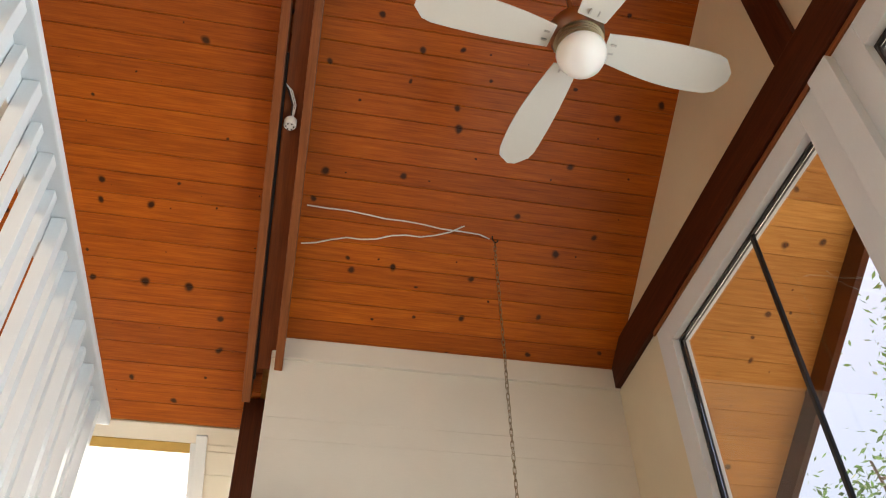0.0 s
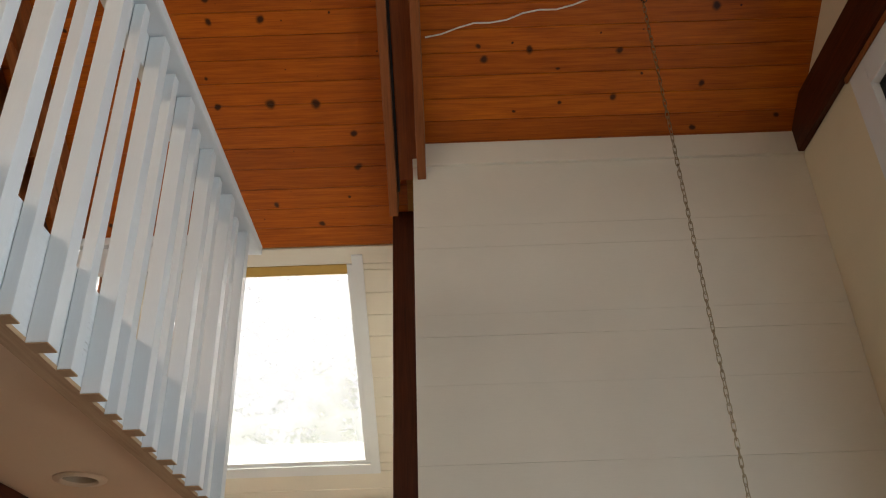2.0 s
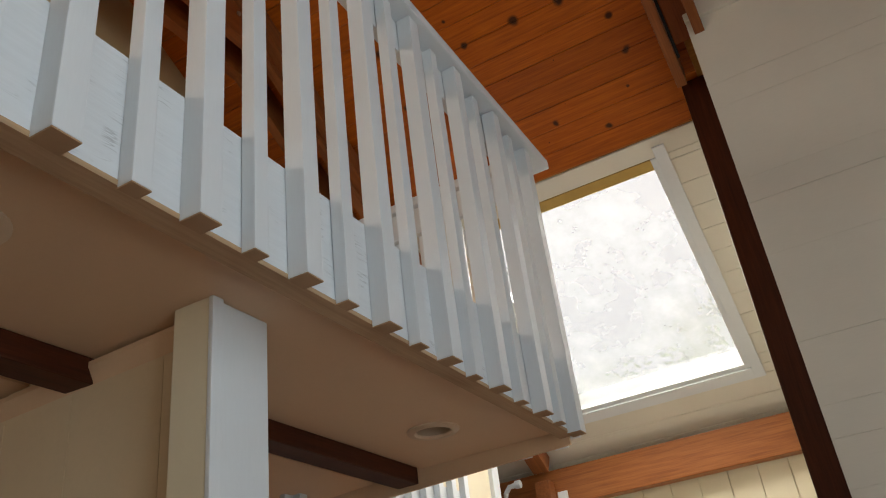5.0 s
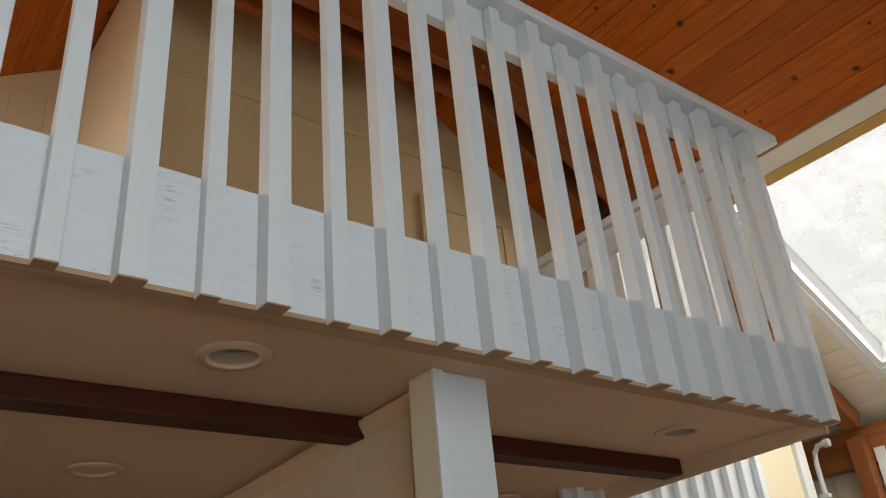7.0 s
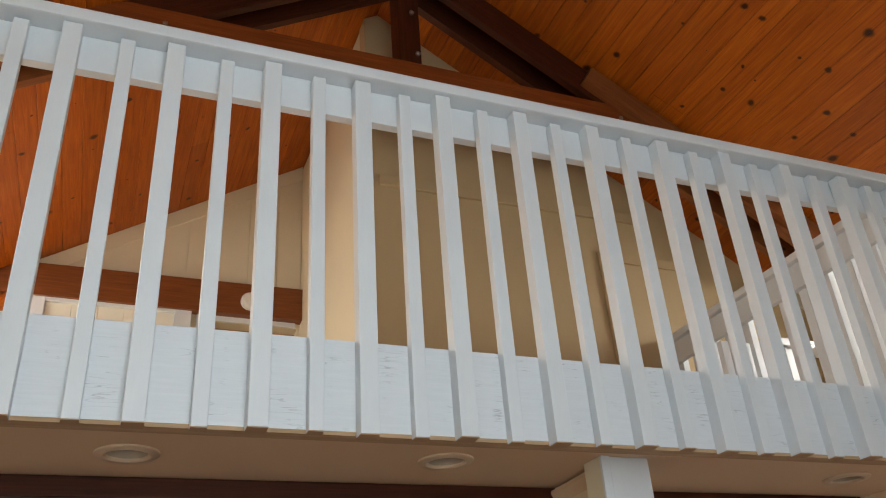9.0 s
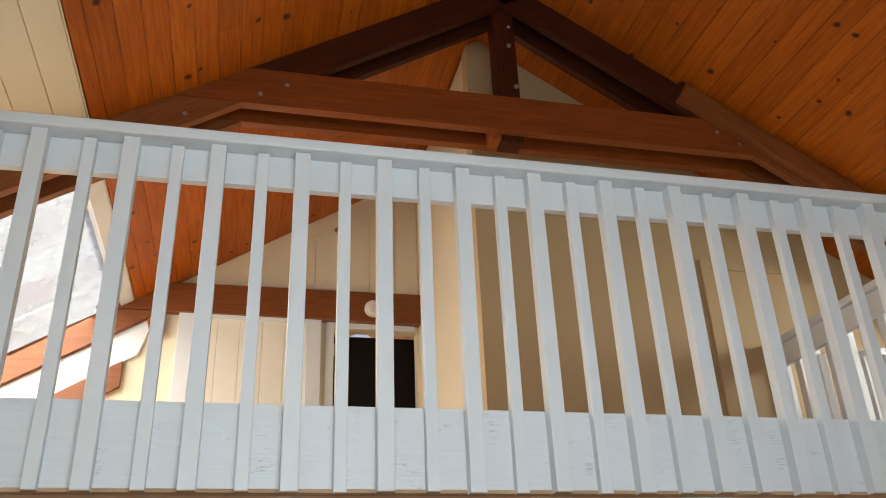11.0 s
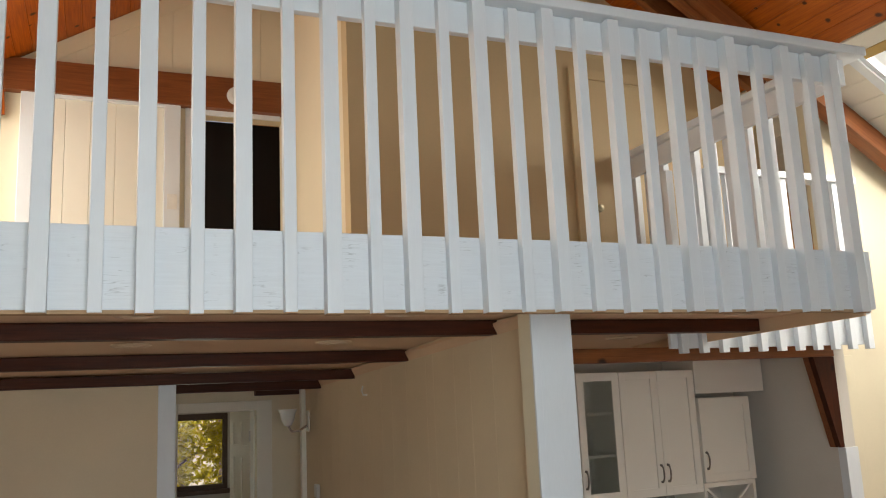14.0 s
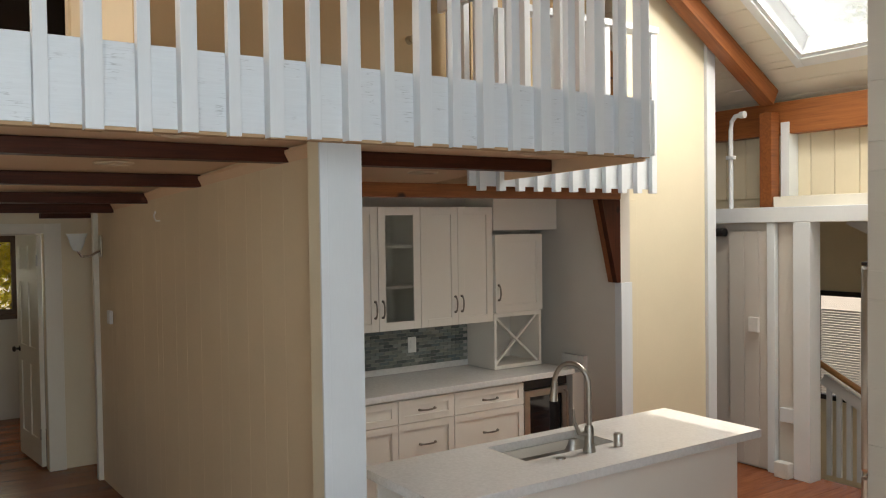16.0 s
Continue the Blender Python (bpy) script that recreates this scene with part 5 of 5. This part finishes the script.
for deg in (3, 98, 184, 278):
    b = part("blade", fan_blade(), FANBLADE, fan)
    b.matrix_local = Matrix.Translation((FX0, FY0, FZ0 + 0.115)) @ Matrix.Rotation(radians(deg), 4, "Z")
    for yy in (-0.022, 0.022):
        part("blade_screw", box(0.15, 0.175, yy - 0.004, yy + 0.004, -0.008, 0.001), STEEL, b)

# chain hung from a hook in the ceiling
HKX, HKY = 2.04, 4.65
HKZ = ROOF_A - ROOF_B * HKY
ch = thing("hanging_chain", "thin brass chain hanging from a ceiling hook with a snap clip", "chain")
smooth(part("hook", tube([(HKX, HKY, HKZ), (HKX, HKY, HKZ - 0.03), (HKX + 0.018, HKY, HKZ - 0.055), (HKX + 0.03, HKY, HKZ - 0.045), (HKX + 0.035, HKY, HKZ - 0.03)], 0.004, 8), BLACK, ch))
bm = bmesh.new()
LINK, RL, RW, WR = 0.036, 0.0235, 0.0085, 0.0023
link_me = []
for turn in (0, 1):
    bl = bmesh.new()
    pts = [(RW * math.cos(radians(a)), 0, RW * math.sin(radians(a)) + (RL - RW) * ((a % 180 != 0) * (1 if a < 180 else -1))) for a in range(0, 360, 30)]
    ring = []
    for q, p in enumerate(pts):
        d = (Vector(pts[(q + 1) % 12]) - Vector(pts[q - 1])).normalized()
        u = Vector((0, 1, 0))
        w = d.cross(u)
        ring.append([bl.verts.new(Vector(p) + WR * (math.cos(2 * math.pi * k / 5) * u + math.sin(2 * math.pi * k / 5) * w)) for k in range(5)])
    for q in range(12):
        for k in range(5):
            bl.faces.new((ring[q][k], ring[q][(k + 1) % 5], ring[(q + 1) % 12][(k + 1) % 5], ring[(q + 1) % 12][k]))
    bmesh.ops.rotate(bl, verts=bl.verts[:], cent=(0, 0, 0), matrix=Matrix.Rotation(radians(45 + 90 * turn), 3, "Z"))
    link_me.append(finish(bl, "link", CHAIN))
z, q = HKZ - 0.07, 0
while z > 2.04:
    ob = new("link", link_me[q % 2])
    ob.parent = ch
    ob.location = (HKX + 0.012 + random.uniform(-0.001, 0.001), HKY, z)
    ob.rotation_euler = (0, 0, random.uniform(-0.3, 0.3))
    z -= LINK
    q += 1
smooth(part("snap_clip", tube([(HKX + 0.012, HKY, 2.05), (HKX - 0.004, HKY, 2.02), (HKX - 0.006, HKY, 1.97), (HKX + 0.012, HKY, 1.95), (HKX + 0.032, HKY, 1.965), (HKX + 0.03, HKY, 2.02), (HKX + 0.014, HKY, 2.05)], 0.006, 8), CHROME, ch))

# white cord stapled under the ceiling


def on_roof(x, y, drop):
    return (x, y, ROOF_A - ROOF_B * y - drop)


cd = thing("hanging_cable", "white twisted cord running from the rafter to the hook and back", "cord")
smooth(part("cord", tube([on_roof(0.875, 4.585, 0.03)] + [on_roof(0.875 + 0.12 * q, 4.585 + 0.006 * q + 0.004 * math.sin(2.0 * q), 0.02) for q in range(1, 10)] + [on_roof(HKX - 0.02, HKY - 0.005, 0.035)], 0.0048, 7), PLASTIC, cd))
smooth(part("cord", tube([on_roof(0.865, 4.785, 0.04)] + [on_roof(0.865 + 0.09 * q, 4.785 - 0.0135 * q + 0.010 * math.sin(1.7 * q), 0.025) for q in range(1, 11)] + [on_roof(1.85, 4.60, 0.02)], 0.0048, 7), PLASTIC, cd))
jb = thing("junction_box", "open white junction box with loose wires between the rafters", "junction box")
JM = SOUTH @ Matrix.Translation((0.73, s_of(4.17), -0.14))
smooth(part("fixture", lathe([(0.001, -0.05), (0.03, -0.05), (0.036, -0.04), (0.036, 0.0), (0.03, 0.01), (0.001, 0.011)], JM.translation, 20), PLASTIC, jb))
for q in range(6):
    a = q * math.pi / 3
    part("terminal", box(-0.004, 0.004, -0.004, 0.004, -0.054, -0.049, 0.0, Matrix.Translation(JM.translation + Vector((0.022 * math.cos(a), 0.022 * math.sin(a), 0)))), BLACK, jb)
t0 = JM.translation
for q, mt in enumerate((BLACK, PLASTIC, PLASTIC)):
    smooth(part("wire", tube([t0 + Vector((0.005 * q, -0.01, 0.0)), t0 + Vector((0.01 * q, -0.07, 0.06)), t0 + Vector((-0.03 + 0.01 * q, -0.14, 0.10)), t0 + Vector((-0.05, -0.16, 0.13))], 0.004, 6), mt, jb))
smooth(thing("cable", "black cable lying along the rafter", "cable", tube([SOUTH @ Vector((0.675, s, -0.13 + 0.01 * math.sin(3 * s))) for s in [1.02 + 0.2 * q for q in range(11)]] , 0.009, 6), BLACK))

# loft fittings
ls = thing("light_switch", "white paddle light switch beside the loft cupboard", "switch")
part("plate", box(DW + 0.061, DW + 0.067, 1.945, 2.02, 3.53, 3.65, 0.002), PLASTIC, ls)
part("paddle", box(DW + 0.067, DW + 0.071, 1.965, 2.0, 3.56, 3.62, 0.001), PLASTIC, ls)
spk = thing("sprinkler_head", "small round chrome sprinkler on the loft wall", "sprinkler")
smooth(part("escutcheon", lathe([(0.001, 0), (0.03, 0), (0.026, 0.012), (0.001, 0.014)], (DW, 2.16, 5.26), 18, Matrix.Rotation(radians(90), 3, "Y")), CHROME, spk))
smooth(part("nozzle", cyl((DW + 0.012, 2.16, 5.26), (DW + 0.05, 2.16, 5.26), 0.009, 0.012, 10), CHROME, spk))
dk = thing("door_knob", "dark bronze door knob on the loft wall door", "knob")
smooth(part("knob", lathe([(0.03, 0), (0.03, 0.004), (0.011, 0.012), (0.011, 0.03), (0.026, 0.04), (0.026, 0.055), (0.001, 0.06)], (-1.926, 4.62, 3.22), 18, Matrix.Rotation(radians(90), 3, "Y")), CHAIN, dk))
ld = thing("door_5", "tan painted panel door in the loft wall", "door", kind="structure")
part("leaf", box(-1.948, -1.926, 4.54, 5.12, LOFT_Z, 4.16, 0.004), TAN, ld)
for bx in ((4.47, 4.538, LOFT_Z, 4.235), (4.538, 5.19, 4.163, 4.235), (5.122, 5.19, LOFT_Z, 4.163)):
    part("door_casing", box(-1.948, -1.918, *bx, 0.004), TAN, ld)
structure("trim_loft", box(-1.948, -1.922, 2.95, 4.85, 4.50, 4.575, 0.006), TAN, "tan trim board on the loft wall", "trim")

# mosaic backsplash
bs = thing("tiled_backsplash", "grey-green glass mosaic backsplash", "backsplash", box(-2.4195, -2.4, 3.42, 5.36, 0.956, 1.274), plain("grout", (0.35, 0.34, 0.31), 0.9), kind="structure")
tw, thh = 0.074, 0.0245
tile_me = finish(box(-2.4005, -2.393, 0.001, tw - 0.0015, 0.001, thh - 0.0015, 0.001), "tile", TILE)
rest = bmesh.new()
r = 0
z = 0.957
while z + thh < 1.275:
    y = 5.355 - tw + (0.037 if r % 2 else 0.0) * -1
    while y > 4.36:
        ob = new("tile", tile_me)
        ob.parent = bs
        ob.location = (0, y, z)
        y -= tw
    while y > 3.45:
        add_box(rest, -2.4005, -2.393, y + 0.001, y + tw - 0.0015, z + 0.001, z + thh - 0.0015)
        y -= tw
    z += thh
    r += 1
tagged(part("tile_field", rest, TILE, bs), kind="stuff")

# final places of the fitted groups


def move_things(names, dx=0.0, dy=0.0, dz=0.0):
    for ob in list(bpy.data.objects):
        if ob.parent is None and ob.name.split(".")[0] in names:
            ob.location = ob.location + Vector((dx, dy, dz))


move_things({"wall_cabinet", "wine_rack", "base_cabinet", "wine_fridge", "tiled_backsplash", "backsplash_ledge", "wall_outlet"}, dy=0.045)
move_things({"countertop"}, dy=0.02)
move_things({"wall_kitchen_side", "timber_bracket", "trim_kitchen_corner", "trim_stair_left", "side_splash", "filler_panel", "wall_stair", "trim_stair_corner"}, dy=0.108)
move_things({"round_hook"}, dy=0.085, dz=0.08)
move_things({"faucet", "air_gap_cap", "sink_button"}, dy=0.06)
move_things({"wall_sconce", "thermostat"}, dy=0.095)
move_things({"wall_hook"}, dy=0.063, dz=0.02)
move_things({"stair_header", "wall_stair_door", "door_4", "stair_column", "stair_panel", "stair_panel_rail", "floor_box"}, dx=0.04)

# ---- outside ----
# out of view; pale colour chosen to bounce light up under the overhang
structure("ground", box(-400, 400, -400, 400, -3.2, -3.0), plain("pale_bounce_ground", (0.42, 0.38, 0.32), 0.9), "unseen ground round the house, made pale to bounce light", "ground")


def tree(label, base, height, spread, leaves, leaf_size, leaf_mat, seed, lean=(0, 0)):
    rng = random.Random(seed)
    root = thing("tree", label, "tree", group="garden trees")
    b = Vector(base)
    top = b + Vector((lean[0], lean[1], height * 0.55))
    bark = bmesh.new()
    tube([b, b.lerp(top, 0.4) + Vector((0.1, -0.1, 0)), top], [0.2, 0.15, 0.09], 8, bark)
    tips = []
    for q in range(11):
        a = rng.uniform(0, 2 * math.pi)
        st = b.lerp(top, rng.uniform(0.45, 1.0))
        ln = spread * rng.uniform(0.6, 1.0)
        mid = st + Vector((math.cos(a) * ln * 0.5, math.sin(a) * ln * 0.5, rng.uniform(0.2, 0.7) * height * 0.25))
        end = st + Vector((math.cos(a) * ln, math.sin(a) * ln, rng.uniform(0.1, 0.9) * height * 0.45))
        tube([st, mid, end], [0.06, 0.04, 0.012], 6, bark)
        for w in range(5):
            f = rng.uniform(0.3, 1.0)
            p = mid.lerp(end, f)
            e = p + Vector((rng.uniform(-1, 1), rng.uniform(-1, 1), rng.uniform(-0.5, 0.8))) * spread * 0.28
            tube([p, p.lerp(e, 0.5) + Vector((0, 0, 0.06)), e], [0.02, 0.014, 0.005], 4, bark)
            tips += [e, p.lerp(e, 0.5), p.lerp(e, 0.75)]
    part("trunk", bark, BARK, root)
    verts, faces = [], []
    for q in range(leaves):
        c = rng.choice(tips) + Vector((rng.gauss(0, 1), rng.gauss(0, 1), rng.gauss(0, 0.8))) * spread * 0.085
        d = Vector((rng.gauss(0, 1), rng.gauss(0, 1), rng.gauss(-0.4, 0.8))).normalized()
        u = d.cross(Vector((rng.gauss(0, 1), rng.gauss(0, 1), rng.gauss(0, 1)))).normalized()
        s = leaf_size * rng.uniform(0.6, 1.3)
        k = len(verts)
        verts += [c, c + d * s * 0.5 + u * s * 0.18, c + d * s, c + d * s * 0.5 - u * s * 0.18]
        faces.append((k, k + 1, k + 2, k + 3))
    me = bpy.data.meshes.new("crown")
    me.from_pydata([tuple(v) for v in verts], [], faces)
    me.materials.append(leaf_mat)
    cr = new("crown", me)
    cr.parent = root
    return root


tree("green leafy tree with bare grey limbs outside the gable", (8.7, 8.5, -3.0), 11.2, 3.4, 26000, 0.085, LEAF, 3)
tree("green leafy tree with bare grey limbs outside the gable", (7.9, 4.5, -3.0), 10.8, 2.6, 16000, 0.085, LEAF, 5)
tree("green garden tree above the stair end", (-1.2, 14.0, -3.0), 14.5, 3.4, 26000, 0.10, LEAF, 7)
tree("green garden tree above the stair end", (1.6, 16.0, -3.0), 15.5, 3.6, 26000, 0.10, LEAF, 9)
tree("yellow-green bush outside the back window", (-9.0, 3.1, -2.5), 6.6, 1.7, 9000, 0.13, LEAF_Y, 11)
